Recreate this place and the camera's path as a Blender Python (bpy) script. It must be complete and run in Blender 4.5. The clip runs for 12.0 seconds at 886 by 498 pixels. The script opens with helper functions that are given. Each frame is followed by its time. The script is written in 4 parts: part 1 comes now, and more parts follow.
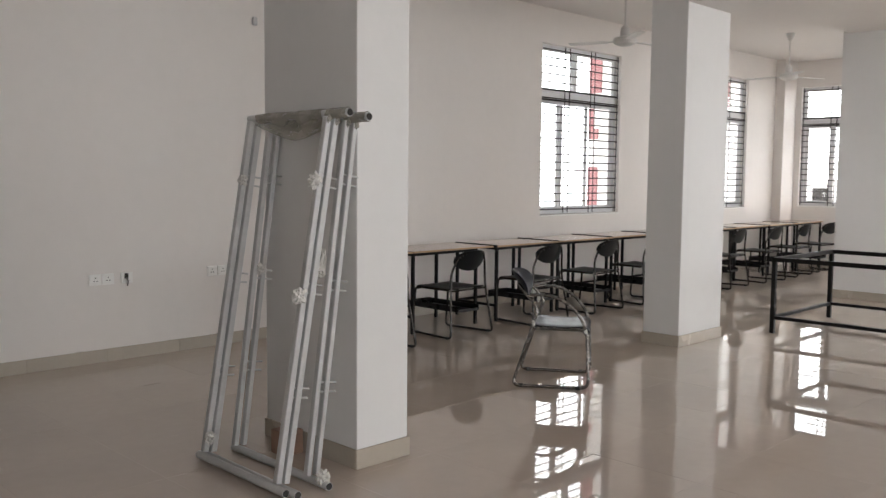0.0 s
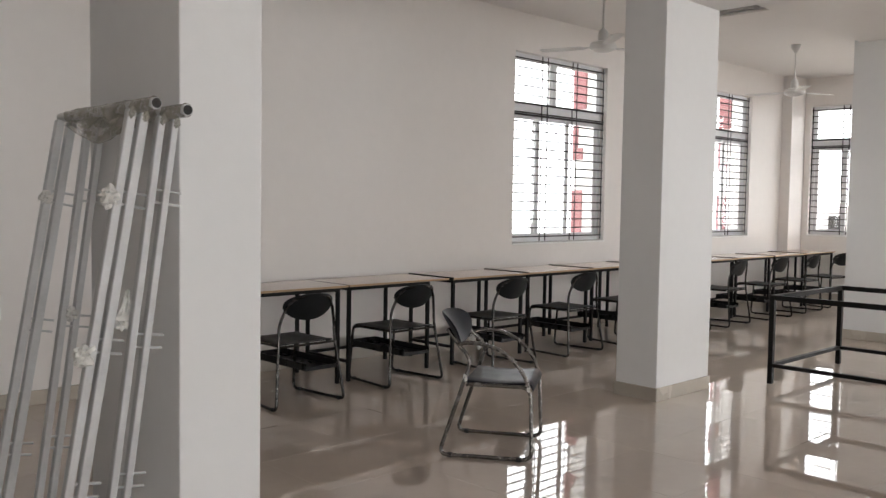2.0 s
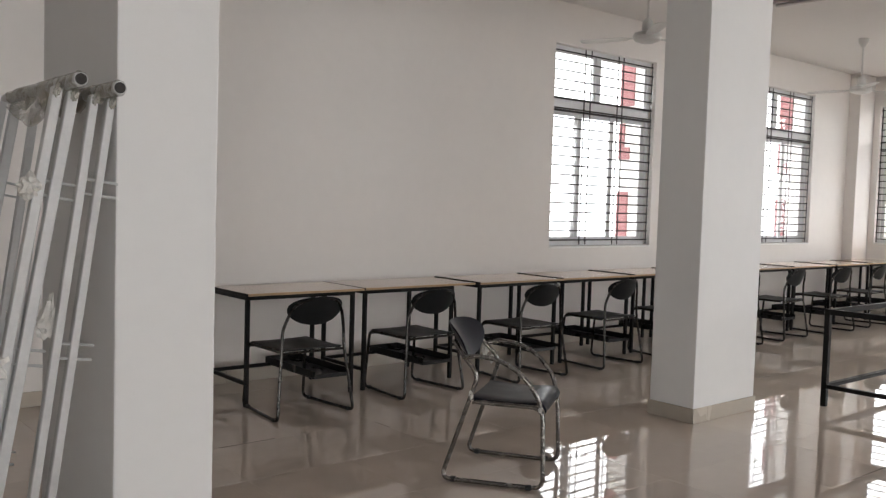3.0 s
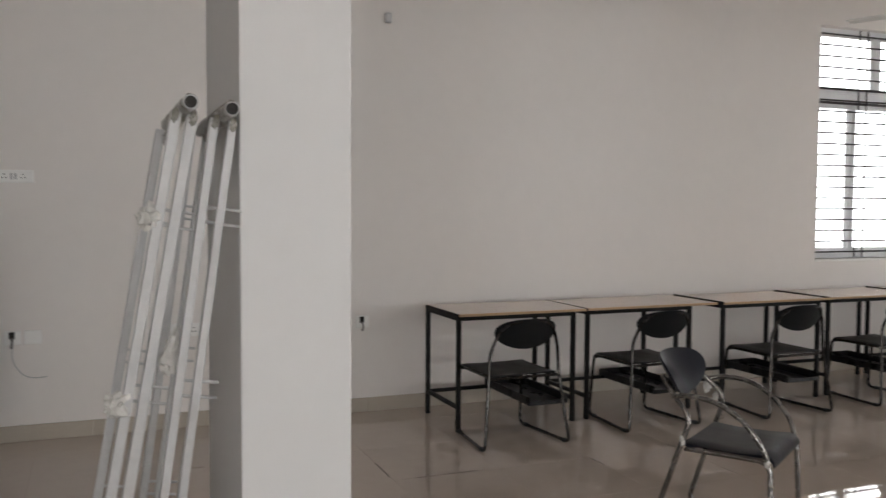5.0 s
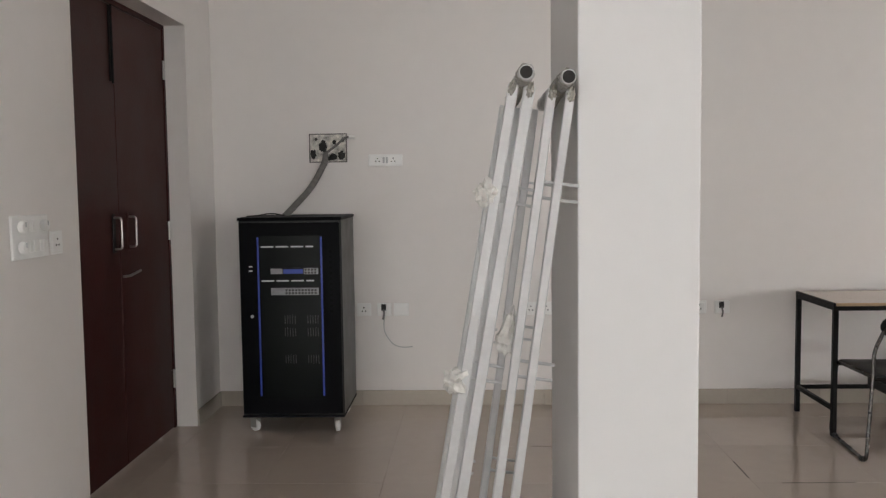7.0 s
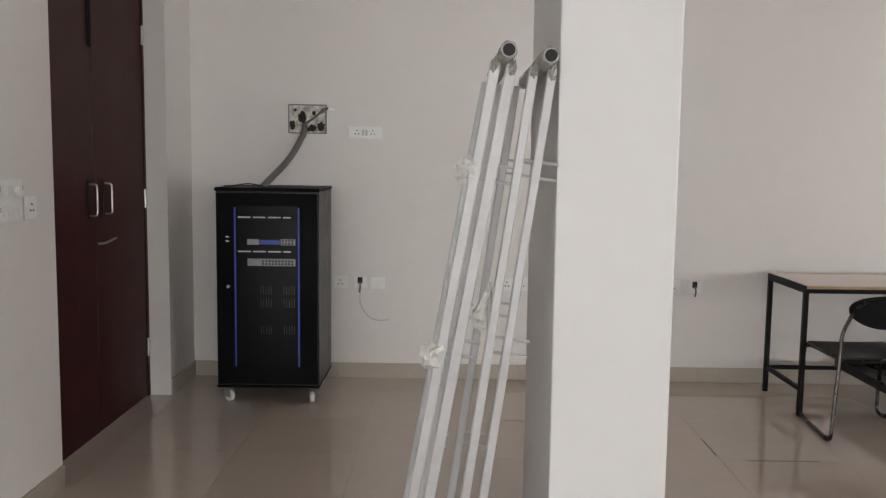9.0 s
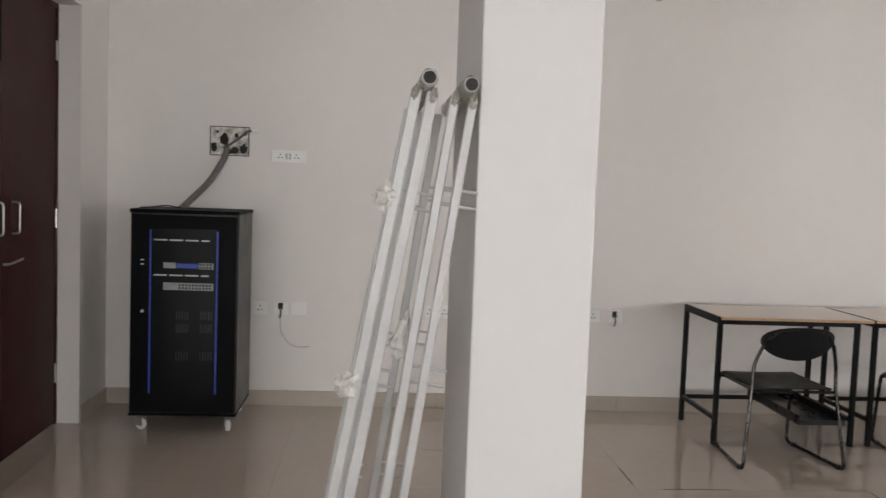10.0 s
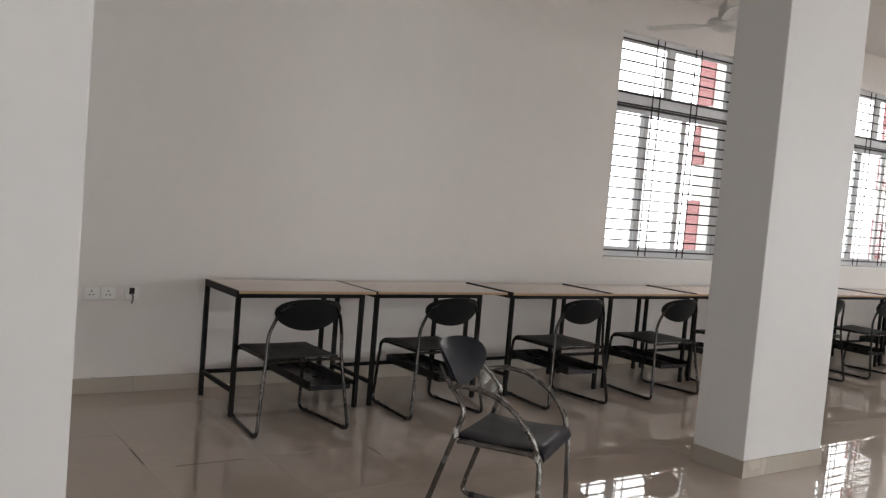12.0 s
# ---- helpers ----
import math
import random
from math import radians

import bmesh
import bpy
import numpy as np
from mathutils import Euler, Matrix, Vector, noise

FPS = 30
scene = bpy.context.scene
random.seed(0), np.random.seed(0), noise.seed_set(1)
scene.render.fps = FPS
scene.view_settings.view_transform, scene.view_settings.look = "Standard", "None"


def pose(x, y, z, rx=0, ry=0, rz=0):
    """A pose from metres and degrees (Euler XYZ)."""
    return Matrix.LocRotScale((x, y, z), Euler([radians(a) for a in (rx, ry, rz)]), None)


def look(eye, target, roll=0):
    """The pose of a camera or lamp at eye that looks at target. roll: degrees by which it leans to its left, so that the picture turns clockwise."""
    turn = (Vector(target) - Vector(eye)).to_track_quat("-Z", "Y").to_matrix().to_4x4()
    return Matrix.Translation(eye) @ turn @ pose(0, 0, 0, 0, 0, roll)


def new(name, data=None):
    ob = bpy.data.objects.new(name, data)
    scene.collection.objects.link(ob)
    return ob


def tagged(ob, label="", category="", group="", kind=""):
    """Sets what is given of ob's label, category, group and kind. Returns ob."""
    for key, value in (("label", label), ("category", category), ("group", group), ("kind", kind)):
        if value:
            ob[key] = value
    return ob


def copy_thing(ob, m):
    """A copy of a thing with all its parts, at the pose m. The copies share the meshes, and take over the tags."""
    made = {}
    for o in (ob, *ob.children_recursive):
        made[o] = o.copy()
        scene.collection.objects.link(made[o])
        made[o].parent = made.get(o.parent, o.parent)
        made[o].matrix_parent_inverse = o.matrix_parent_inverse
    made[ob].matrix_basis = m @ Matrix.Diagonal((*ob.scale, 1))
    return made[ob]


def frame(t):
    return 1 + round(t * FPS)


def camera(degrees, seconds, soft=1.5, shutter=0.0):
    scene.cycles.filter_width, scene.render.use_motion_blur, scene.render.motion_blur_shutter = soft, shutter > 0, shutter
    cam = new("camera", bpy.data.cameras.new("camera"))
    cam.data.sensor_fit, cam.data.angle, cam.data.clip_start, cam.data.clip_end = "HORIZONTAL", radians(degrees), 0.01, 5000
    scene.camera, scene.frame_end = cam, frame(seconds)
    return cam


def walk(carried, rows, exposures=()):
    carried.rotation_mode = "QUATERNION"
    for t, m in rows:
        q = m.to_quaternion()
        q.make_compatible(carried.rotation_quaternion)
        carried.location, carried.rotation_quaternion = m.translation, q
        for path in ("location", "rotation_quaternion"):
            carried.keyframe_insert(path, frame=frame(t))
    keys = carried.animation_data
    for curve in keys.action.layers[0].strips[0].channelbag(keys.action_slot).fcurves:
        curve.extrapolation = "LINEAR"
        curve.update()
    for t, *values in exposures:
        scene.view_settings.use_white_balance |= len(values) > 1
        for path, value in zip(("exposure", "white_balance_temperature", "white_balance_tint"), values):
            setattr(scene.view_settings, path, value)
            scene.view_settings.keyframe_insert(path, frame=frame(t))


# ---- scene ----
cam = camera(54.1, 12.0, soft=1.3, shutter=0.2)

PATH = [
    (0, (-4.416, -6.531, 1.454), (-3.009, -5.12, 1.287), 0.5),
    (0.5, (-4.092, -6.373, 1.434), (-2.782, -4.869, 1.285), 3.1),
    (1, (-3.776, -6.286, 1.42), (-2.513, -4.743, 1.264), 2.6),
    (1.5, (-3.483, -6.246, 1.436), (-2.237, -4.689, 1.284), 1.2),
    (2, (-3.217, -6.144, 1.431), (-1.831, -4.706, 1.322), 0.9),
    (2.5, (-2.96, -6.066, 1.429), (-1.568, -4.633, 1.356), 1.3),
    (2.7, (-2.855, -6.043, 1.425), (-1.514, -4.562, 1.34), 1.7),
    (4.3, (-2.25, -5.837, 1.42), (-1.065, -4.232, 1.273), 1.6),
    (4.5, (-2.211, -5.839, 1.433), (-1.129, -4.163, 1.29), 1.4),
    (5, (-2.141, -5.845, 1.469), (-1.398, -3.992, 1.366), 0.3),
    (5.5, (-2.115, -5.851, 1.478), (-1.747, -3.887, 1.406), -1.8),
    (6, (-2.124, -5.746, 1.473), (-2.038, -3.749, 1.427), -2.2),
    (6.5, (-2.089, -5.64, 1.467), (-2.111, -3.641, 1.391), -1.5),
    (7, (-2.046, -5.68, 1.449), (-2.109, -3.686, 1.305), -0.7),
    (7.5, (-2.019, -5.745, 1.45), (-2.068, -3.751, 1.302), 0.2),
    (7.7, (-2.018, -5.762, 1.454), (-2.033, -3.767, 1.307), 0.7),
    (9.3, (-2.056, -5.675, 1.455), (-2.062, -3.686, 1.245), 0.8),
    (9.5, (-2.057, -5.67, 1.454), (-2.041, -3.679, 1.268), 0.8),
    (10, (-2.025, -5.665, 1.456), (-1.868, -3.676, 1.317), 2.1),
    (10.5, (-2.003, -5.681, 1.458), (-1.527, -3.742, 1.336), 3.7),
    (11, (-1.932, -5.704, 1.455), (-1.086, -3.895, 1.337), 4.7),
    (11.5, (-1.904, -5.706, 1.441), (-0.851, -4.01, 1.325), 4.9),
    (12, (-1.907, -5.67, 1.435), (-0.78, -4.022, 1.311), 4.8),
]
EXPOSURES = [(0, 0.2), (2.5, 0.14), (4.5, -0.02), (5.5, 0.28), (7.0, 0.44), (9.5, 0.52), (10.5, 0.54), (11.0, 0.15), (11.5, 0.02), (12.0, 0.0)]
walk(cam, [(t, look(eye, target, roll)) for t, eye, target, roll in PATH], EXPOSURES)

# ---------------------------------------------------------------- light
world = bpy.data.worlds.new("sky")
scene.world = world
world.use_nodes = True
wn = world.node_tree
sky = wn.nodes.new("ShaderNodeTexSky")
sky.sky_type = "NISHITA"
sky.sun_disc = False
sky.sun_elevation, sky.sun_rotation = radians(48), radians(150)
sky.air_density, sky.dust_density, sky.ozone_density = 1.0, 4.0, 0.6
wn.nodes["Background"].inputs["Strength"].default_value = 0.15
wn.links.new(sky.outputs[0], wn.nodes["Background"].inputs["Color"])

sun = new("sun", bpy.data.lights.new("sun", "SUN"))
sun.data.energy, sun.data.angle, sun.data.color = 3.6, radians(12), (1.0, 0.95, 0.88)
sun.matrix_world = look((6, -20, 25), (0, 0, 0))


def hazy_sky():
    """The bright white haze that closes the view all round, far outside."""
    m = bpy.data.materials.new("hazy_sky")
    m.use_nodes = True
    nt = m.node_tree
    nt.nodes.remove(nt.nodes["Principled BSDF"])
    e = nt.nodes.new("ShaderNodeEmission")
    e.inputs["Color"].default_value, e.inputs["Strength"].default_value = (0.97, 0.985, 1.0, 1), HAZE
    nt.links.new(e.outputs[0], nt.nodes["Material Output"].inputs["Surface"])
    bm = bmesh.new()
    bmesh.ops.create_cone(bm, segments=48, radius1=120, radius2=120, depth=90)
    bmesh.ops.translate(bm, verts=bm.verts, vec=(0, 0, 40.9))
    me = bpy.data.meshes.new("backdrop")
    bm.to_mesh(me)
    bm.free()
    me.materials.append(m)
    tagged(new("backdrop", me), "white hazy sky around the place", "sky", kind="structure")


# Strengths of the sky haze and of the fill lamps in unseen openings.
HAZE, SOUTH, WEST, EAST = 5.6, 27, 76, 50
hazy_sky()


def fill_lamp(x, y, z, w, h, power, rz):
    """Added fill lamp in the opening of an unseen window; rz turns its beam (0: towards +y)."""
    d = bpy.data.lights.new("window_daylight", "AREA")
    d.shape, d.size, d.size_y, d.energy, d.color = "RECTANGLE", w, h, power, (0.92, 0.965, 1.0)
    o = new("window_daylight", d)
    o.matrix_world = pose(x, y, z, 90, 0, rz)
    return o


# ---------------------------------------------------------------- materials
def mat(name, color, rough=0.5, metal=0.0, var=0.06, scale=3.0, bump=0.0, bump_scale=40.0, rough_var=0.0, spec=0.5, coat=0.0, random_tint=0.0, placed=False):
    """A procedural surface: colour variation at two scales, relief and uneven gloss."""
    m = bpy.data.materials.new(name)
    m.use_nodes = True
    nt = m.node_tree
    b = nt.nodes["Principled BSDF"]
    b.inputs["Roughness"].default_value = rough
    b.inputs["Metallic"].default_value = metal
    b.inputs["Specular IOR Level"].default_value = spec
    b.inputs["Coat Weight"].default_value = coat
    co = nt.nodes.new("ShaderNodeTexCoord")
    src = nt.nodes.new("ShaderNodeNewGeometry").outputs["Position"] if placed else co.outputs["Object"]
    n1 = nt.nodes.new("ShaderNodeTexNoise")
    n1.inputs["Scale"].default_value, n1.inputs["Detail"].default_value = scale, 5
    n2 = nt.nodes.new("ShaderNodeTexNoise")
    n2.inputs["Scale"].default_value, n2.inputs["Detail"].default_value = scale * 14, 3
    nt.links.new(src, n1.inputs["Vector"]), nt.links.new(src, n2.inputs["Vector"])
    add = nt.nodes.new("ShaderNodeMath")
    add.operation = "MULTIPLY_ADD"
    add.inputs[1].default_value = 0.35
    nt.links.new(n2.outputs["Fac"], add.inputs[0]), nt.links.new(n1.outputs["Fac"], add.inputs[2])
    ramp = nt.nodes.new("ShaderNodeMapRange")
    ramp.inputs["From Min"].default_value, ramp.inputs["From Max"].default_value = 0.4, 0.95
    ramp.inputs["To Min"].default_value, ramp.inputs["To Max"].default_value = 1 - var, 1 + var
    nt.links.new(add.outputs[0], ramp.inputs["Value"])
    mul = nt.nodes.new("ShaderNodeMix")
    mul.data_type, mul.blend_type = "RGBA", "MULTIPLY"
    mul.inputs["Factor"].default_value = 1.0
    mul.inputs["A"].default_value = (*color, 1)
    val = ramp.outputs["Result"]
    if random_tint:
        oi = nt.nodes.new("ShaderNodeObjectInfo")
        mr = nt.nodes.new("ShaderNodeMapRange")
        mr.inputs["To Min"].default_value, mr.inputs["To Max"].default_value = 1 - random_tint, 1 + random_tint
        nt.links.new(oi.outputs["Random"], mr.inputs["Value"])
        mm = nt.nodes.new("ShaderNodeMath")
        mm.operation = "MULTIPLY"
        nt.links.new(val, mm.inputs[0]), nt.links.new(mr.outputs["Result"], mm.inputs[1])
        val = mm.outputs[0]
    nt.links.new(val, mul.inputs["B"])
    nt.links.new(mul.outputs["Result"], b.inputs["Base Color"])
    if rough_var:
        rr = nt.nodes.new("ShaderNodeMapRange")
        rr.inputs["From Min"].default_value, rr.inputs["From Max"].default_value = 0.3, 0.75
        rr.inputs["To Min"].default_value, rr.inputs["To Max"].default_value = max(0.02, rough - rough_var), rough + rough_var
        nt.links.new(n1.outputs["Fac"], rr.inputs["Value"]), nt.links.new(rr.outputs["Result"], b.inputs["Roughness"])
    if bump:
        n3 = nt.nodes.new("ShaderNodeTexNoise")
        n3.inputs["Scale"].default_value, n3.inputs["Detail"].default_value = bump_scale, 4
        nt.links.new(src, n3.inputs["Vector"])
        bp = nt.nodes.new("ShaderNodeBump")
        bp.inputs["Strength"].default_value, bp.inputs["Distance"].default_value = 1.0, bump
        nt.links.new(n3.outputs["Fac"], bp.inputs["Height"]), nt.links.new(bp.outputs["Normal"], b.inputs["Normal"])
    return m


def wood_mat(name, color, dark):
    m = mat(name, color, 0.22, 0, 0.1, 2.0, 0.0001, 60, 0.03, 0.45, 0.6)
    nt = m.node_tree
    b = nt.nodes["Principled BSDF"]
    co = nt.nodes.new("ShaderNodeTexCoord")
    mp = nt.nodes.new("ShaderNodeMapping")
    mp.inputs["Scale"].default_value = (1.5, 22, 22)
    n = nt.nodes.new("ShaderNodeTexNoise")
    n.inputs["Scale"].default_value, n.inputs["Detail"].default_value, n.inputs["Distortion"].default_value = 2.2, 6, 0.6
    nt.links.new(co.outputs["Object"], mp.inputs["Vector"]), nt.links.new(mp.outputs["Vector"], n.inputs["Vector"])
    mix = nt.nodes.new("ShaderNodeMix")
    mix.data_type = "RGBA"
    mix.inputs["A"].default_value, mix.inputs["B"].default_value = (*dark, 1), (*color, 1)
    mr = nt.nodes.new("ShaderNodeMapRange")
    mr.inputs["From Min"].default_value, mr.inputs["From Max"].default_value = 0.35, 0.62
    nt.links.new(n.outputs["Fac"], mr.inputs["Value"]), nt.links.new(mr.outputs["Result"], mix.inputs["Factor"])
    nt.links.new(mix.outputs["Result"], b.inputs["Base Color"])
    return m


def glass_mat(name, tint=(1, 1, 1), rough=0.0):
    m = bpy.data.materials.new(name)
    m.use_nodes = True
    b = m.node_tree.nodes["Principled BSDF"]
    b.inputs["Base Color"].default_value = (*tint, 1)
    b.inputs["Transmission Weight"].default_value, b.inputs["Roughness"].default_value, b.inputs["IOR"].default_value = 1.0, rough, 1.45
    return m


PLASTER = mat("painted_plaster", (0.825, 0.787, 0.757), 0.62, 0, 0.035, 0.7, 0.0012, 9, 0.06, 0.35)
# Columns: a slightly cooler, less pink tone than the walls.
COLWHITE = mat("column_cool_white", (0.79, 0.782, 0.775), 0.6, 0, 0.03, 0.9, 0.0012, 9, 0.06, 0.35)
CEIL = mat("ceiling_paint", (0.83, 0.805, 0.785), 0.7, 0, 0.02, 0.6, 0.001, 12)
TILE = mat("polished_vitrified_tile", (0.59, 0.505, 0.435), 0.3, 0, 0.06, 0.9, 0.00022, 1.7, 0.0, 0.0, 1.0, 0.025, True)


def dusty_gloss(m):
    """Polished gloss with wiped smears and dull dusty patches."""
    nt = m.node_tree
    b = nt.nodes["Principled BSDF"]
    b.inputs["Coat IOR"].default_value = 1.75
    pos = nt.nodes.new("ShaderNodeNewGeometry")
    mp = nt.nodes.new("ShaderNodeMapping")
    mp.inputs["Scale"].default_value, mp.inputs["Rotation"].default_value = (1.0, 0.42, 1.0), (0, 0, 0.5)
    n = nt.nodes.new("ShaderNodeTexNoise")
    n.inputs["Scale"].default_value, n.inputs["Detail"].default_value, n.inputs["Distortion"].default_value = 1.1, 6, 1.2
    nt.links.new(pos.outputs["Position"], mp.inputs["Vector"]), nt.links.new(mp.outputs["Vector"], n.inputs["Vector"])
    mr = nt.nodes.new("ShaderNodeMapRange")
    mr.inputs["From Min"].default_value, mr.inputs["From Max"].default_value = 0.55, 0.78
    mr.inputs["To Min"].default_value, mr.inputs["To Max"].default_value = 0.004, 0.10
    nt.links.new(n.outputs["Fac"], mr.inputs["Value"]), nt.links.new(mr.outputs["Result"], b.inputs["Coat Roughness"])
    for node in nt.nodes:
        if node.type == "BUMP":
            node.inputs["Height"].links[0].from_node.inputs["Detail"].default_value = 1.0
            nt.links.new(node.outputs["Normal"], b.inputs["Coat Normal"])


dusty_gloss(TILE)
GROUT = mat("tile_grout", (0.42, 0.355, 0.29), 0.8, 0, 0.1, 6)
SKIRT = mat("skirting_tile", (0.47, 0.42, 0.355), 0.25, 0, 0.06, 2.5, 0.0004, 30, 0.05, 0.5, 0, 0.03)
WOOD = wood_mat("laminate_wood", (0.63, 0.435, 0.285), (0.54, 0.35, 0.215))
EDGE = mat("raw_board_edge", (0.42, 0.29, 0.17), 0.6, 0, 0.15, 20)
BLACK = mat("black_painted_steel", (0.010, 0.0085, 0.008), 0.45, 0.0, 0.2, 6, 0.0003, 90, 0.08, 0.13)
CHROME = mat("dull_chrome_tube", (0.048, 0.043, 0.040), 0.26, 0.85, 0.25, 30, 0.0004, 60, 0.1)
BRIGHT = mat("scratched_chrome_tube", (0.19, 0.178, 0.168), 0.26, 0.85, 0.3, 22, 0.0005, 70, 0.08)
PLASTIC = mat("black_plastic", (0.012, 0.0125, 0.013), 0.38, 0, 0.15, 8, 0.0004, 120, 0.06, 0.15)
ARMP = mat("blue_black_plastic", (0.010, 0.0105, 0.016), 0.34, 0, 0.12, 8, 0.0004, 120, 0.05, 0.16)
TRAYM = mat("dark_tray_steel", (0.012, 0.011, 0.011), 0.32, 0.0, 0.15, 8, 0, 1, 0.08, 0.25)
ALU = mat("brushed_aluminium", (0.54, 0.54, 0.54), 0.42, 0.12, 0.12, 5, 0.0003, 80, 0.08)
FILM = mat("dirty_packing_film", (0.50, 0.47, 0.40), 0.25, 0, 0.12, 9, 0.003, 60, 0.12)
FILM.node_tree.nodes["Principled BSDF"].inputs["Alpha"].default_value = 0.5
WRAP = mat("milky_plastic_wrap", (0.66, 0.645, 0.61), 0.25, 0, 0.2, 25, 0.004, 45, 0.1)
DOORM = mat("dark_brown_laminate", (0.042, 0.011, 0.009), 0.42, 0, 0.22, 4, 0.0004, 50, 0.06, 0.14)
STEEL = mat("brushed_steel", (0.42, 0.41, 0.39), 0.32, 1.0, 0.08, 12)
RACKM = mat("black_cabinet_steel", (0.0045, 0.0045, 0.0055), 0.5, 0.0, 0.2, 5, 0.0003, 140, 0.06, 0.06)
# Same steel, set lighter and glossier to put the side's sheen in the colour.
RACKSHEEN = mat("black_cabinet_sheen", (0.012, 0.0115, 0.011), 0.34, 0.0, 0.2, 5, 0.0003, 140, 0.06, 0.4)
SMOKED = mat("smoked_acrylic", (0.0045, 0.0055, 0.005), 0.2, 0, 0.1, 3, 0, 1, 0, 0.07)
BLUE = mat("blue_trim", (0.025, 0.06, 0.42), 0.4, 0, 0.08, 12)
WHITEP = mat("white_plastic", (0.88, 0.87, 0.85), 0.35, 0, 0.05, 12)
GREYP = mat("grey_device_front", (0.50, 0.50, 0.50), 0.4, 0.3, 0.1, 14)
# Device grey with the dimness behind the smoked panel put in the colour.
GREYDIM = mat("shaded_device_front", (0.26, 0.26, 0.27), 0.45, 0.2, 0.2, 30)
FANM = mat("white_fan_enamel", (0.72, 0.71, 0.69), 0.35, 0, 0.06, 5)
UPVC = mat("window_frame_grey_white", (0.82, 0.82, 0.83), 0.4, 0, 0.06, 8)
GRILLE = mat("dark_grille_iron", (0.03, 0.025, 0.028), 0.5, 0.2, 0.2, 20)
MASON = mat("broken_masonry", (0.66, 0.63, 0.58), 0.9, 0, 0.7, 30, 0.012, 40)
# Dark colour on solid pieces for shade in holes; also for dark parts.
HOLE = mat("dark_parts_and_hole_shade", (0.035, 0.032, 0.03), 0.9, 0, 0.3, 15, 0.01, 30)
CONDUIT = mat("grey_conduit", (0.16, 0.15, 0.14), 0.55, 0, 0.25, 40, 0.002, 160)
RUBBER = mat("black_rubber", (0.02, 0.02, 0.02), 0.7, 0, 0.1, 20)
TERRA = mat("red_painted_plaster", (0.34, 0.15, 0.155), 0.7, 0, 0.1, 1.2, 0.002, 12)
OUTW = mat("white_exterior_paint", (0.78, 0.76, 0.73), 0.7, 0, 0.06, 1.0, 0.002, 12)
# Ground tone raised so that it throws daylight up to the ceiling.
SOIL = mat("pale_bounce_ground", (0.50, 0.47, 0.41), 0.95, 0, 0.25, 0.15, 0.02, 3)
CARTON = mat("brown_card", (0.30, 0.19, 0.14), 0.8, 0, 0.15, 8, 0.001, 60)
SCUFF = mat("dark_scuff", (0.07, 0.06, 0.05), 0.6, 0, 0.2, 30)
GLASS = glass_mat("window_glass")


# ---------------------------------------------------------------- mesh helpers
def part(name, bm, material, parent=None, label="", smooth=False):
    """Links a bmesh as one mesh object, under a thing or a part."""
    bmesh.ops.recalc_face_normals(bm, faces=bm.faces)
    me = bpy.data.meshes.new(name)
    bm.to_mesh(me)
    bm.free()
    me.materials.append(material)
    if smooth:
        for p in me.polygons:
            p.use_smooth = True
        me.set_sharp_from_angle(angle=radians(38))
    o = new(name, me)
    if parent is not None:
        o.parent = parent
    if label:
        o["label"] = label
    return o


def thing(name, label, category, group="", m=None, kind=""):
    o = new(name)
    o.empty_display_size = 0.1
    if m is not None:
        o.matrix_basis = m
    return tagged(o, label, category, group, kind)


def box(x0, x1, y0, y1, z0, z1, bevel=0.0, bm=None, seg=1):
    bm = bm or bmesh.new()
    r = bmesh.ops.create_cube(bm, size=1.0)
    for v in r["verts"]:
        v.co = Vector(((x0 + x1) / 2 + v.co.x * (x1 - x0), (y0 + y1) / 2 + v.co.y * (y1 - y0), (z0 + z1) / 2 + v.co.z * (z1 - z0)))
    if bevel:
        es = list({e for v in r["verts"] for e in v.link_edges})
        bmesh.ops.bevel(bm, geom=es, offset=bevel, segments=seg, affect="EDGES", profile=0.6)
    return bm


def fillet(pts, r, n=5):
    """Rounds the inner corners of a line of points."""
    pts = [Vector(p) for p in pts]
    out = [pts[0]]
    for a, b, c in zip(pts, pts[1:], pts[2:]):
        u, v = (a - b), (c - b)
        k = min(r, u.length * 0.48, v.length * 0.48)
        p, q = b + u.normalized() * k, b + v.normalized() * k
        for i in range(n + 1):
            t = i / n
            out.append(p * (1 - t) ** 2 + b * 2 * t * (1 - t) + q * t * t)
    out.append(pts[-1])
    return out


def tube(pts, r, n=8, bm=None, flat=None):
    """A round bar swept along a line; flat=(a, b) gives a rectangular bar instead."""
    bm = bm or bmesh.new()
    pts = [Vector(p) for p in pts]
    d0 = (pts[1] - pts[0]).normalized()
    ref = Vector((0, 0, 1)) if abs(d0.z) < 0.9 else Vector((0, 1, 0))
    side = d0.cross(ref).normalized()
    rings = []
    for i, p in enumerate(pts):
        d = (pts[min(i + 1, len(pts) - 1)] - pts[max(i - 1, 0)]).normalized()
        side = (side - d * side.dot(d)).normalized()
        up = side.cross(d)
        if flat:
            offs = [(side * flat[0] * sx + up * flat[1] * sy) / 2 for sx, sy in ((-1, -1), (1, -1), (1, 1), (-1, 1))]
        else:
            offs = [side * r * math.cos(2 * math.pi * k / n) + up * r * math.sin(2 * math.pi * k / n) for k in range(n)]
        rings.append([bm.verts.new(p + o) for o in offs])
    k = len(rings[0])
    for a, b in zip(rings, rings[1:]):
        for i in range(k):
            bm.faces.new((a[i], a[(i + 1) % k], b[(i + 1) % k], b[i]))
    bm.faces.new(rings[0][::-1])
    bm.faces.new(rings[-1])
    return bm


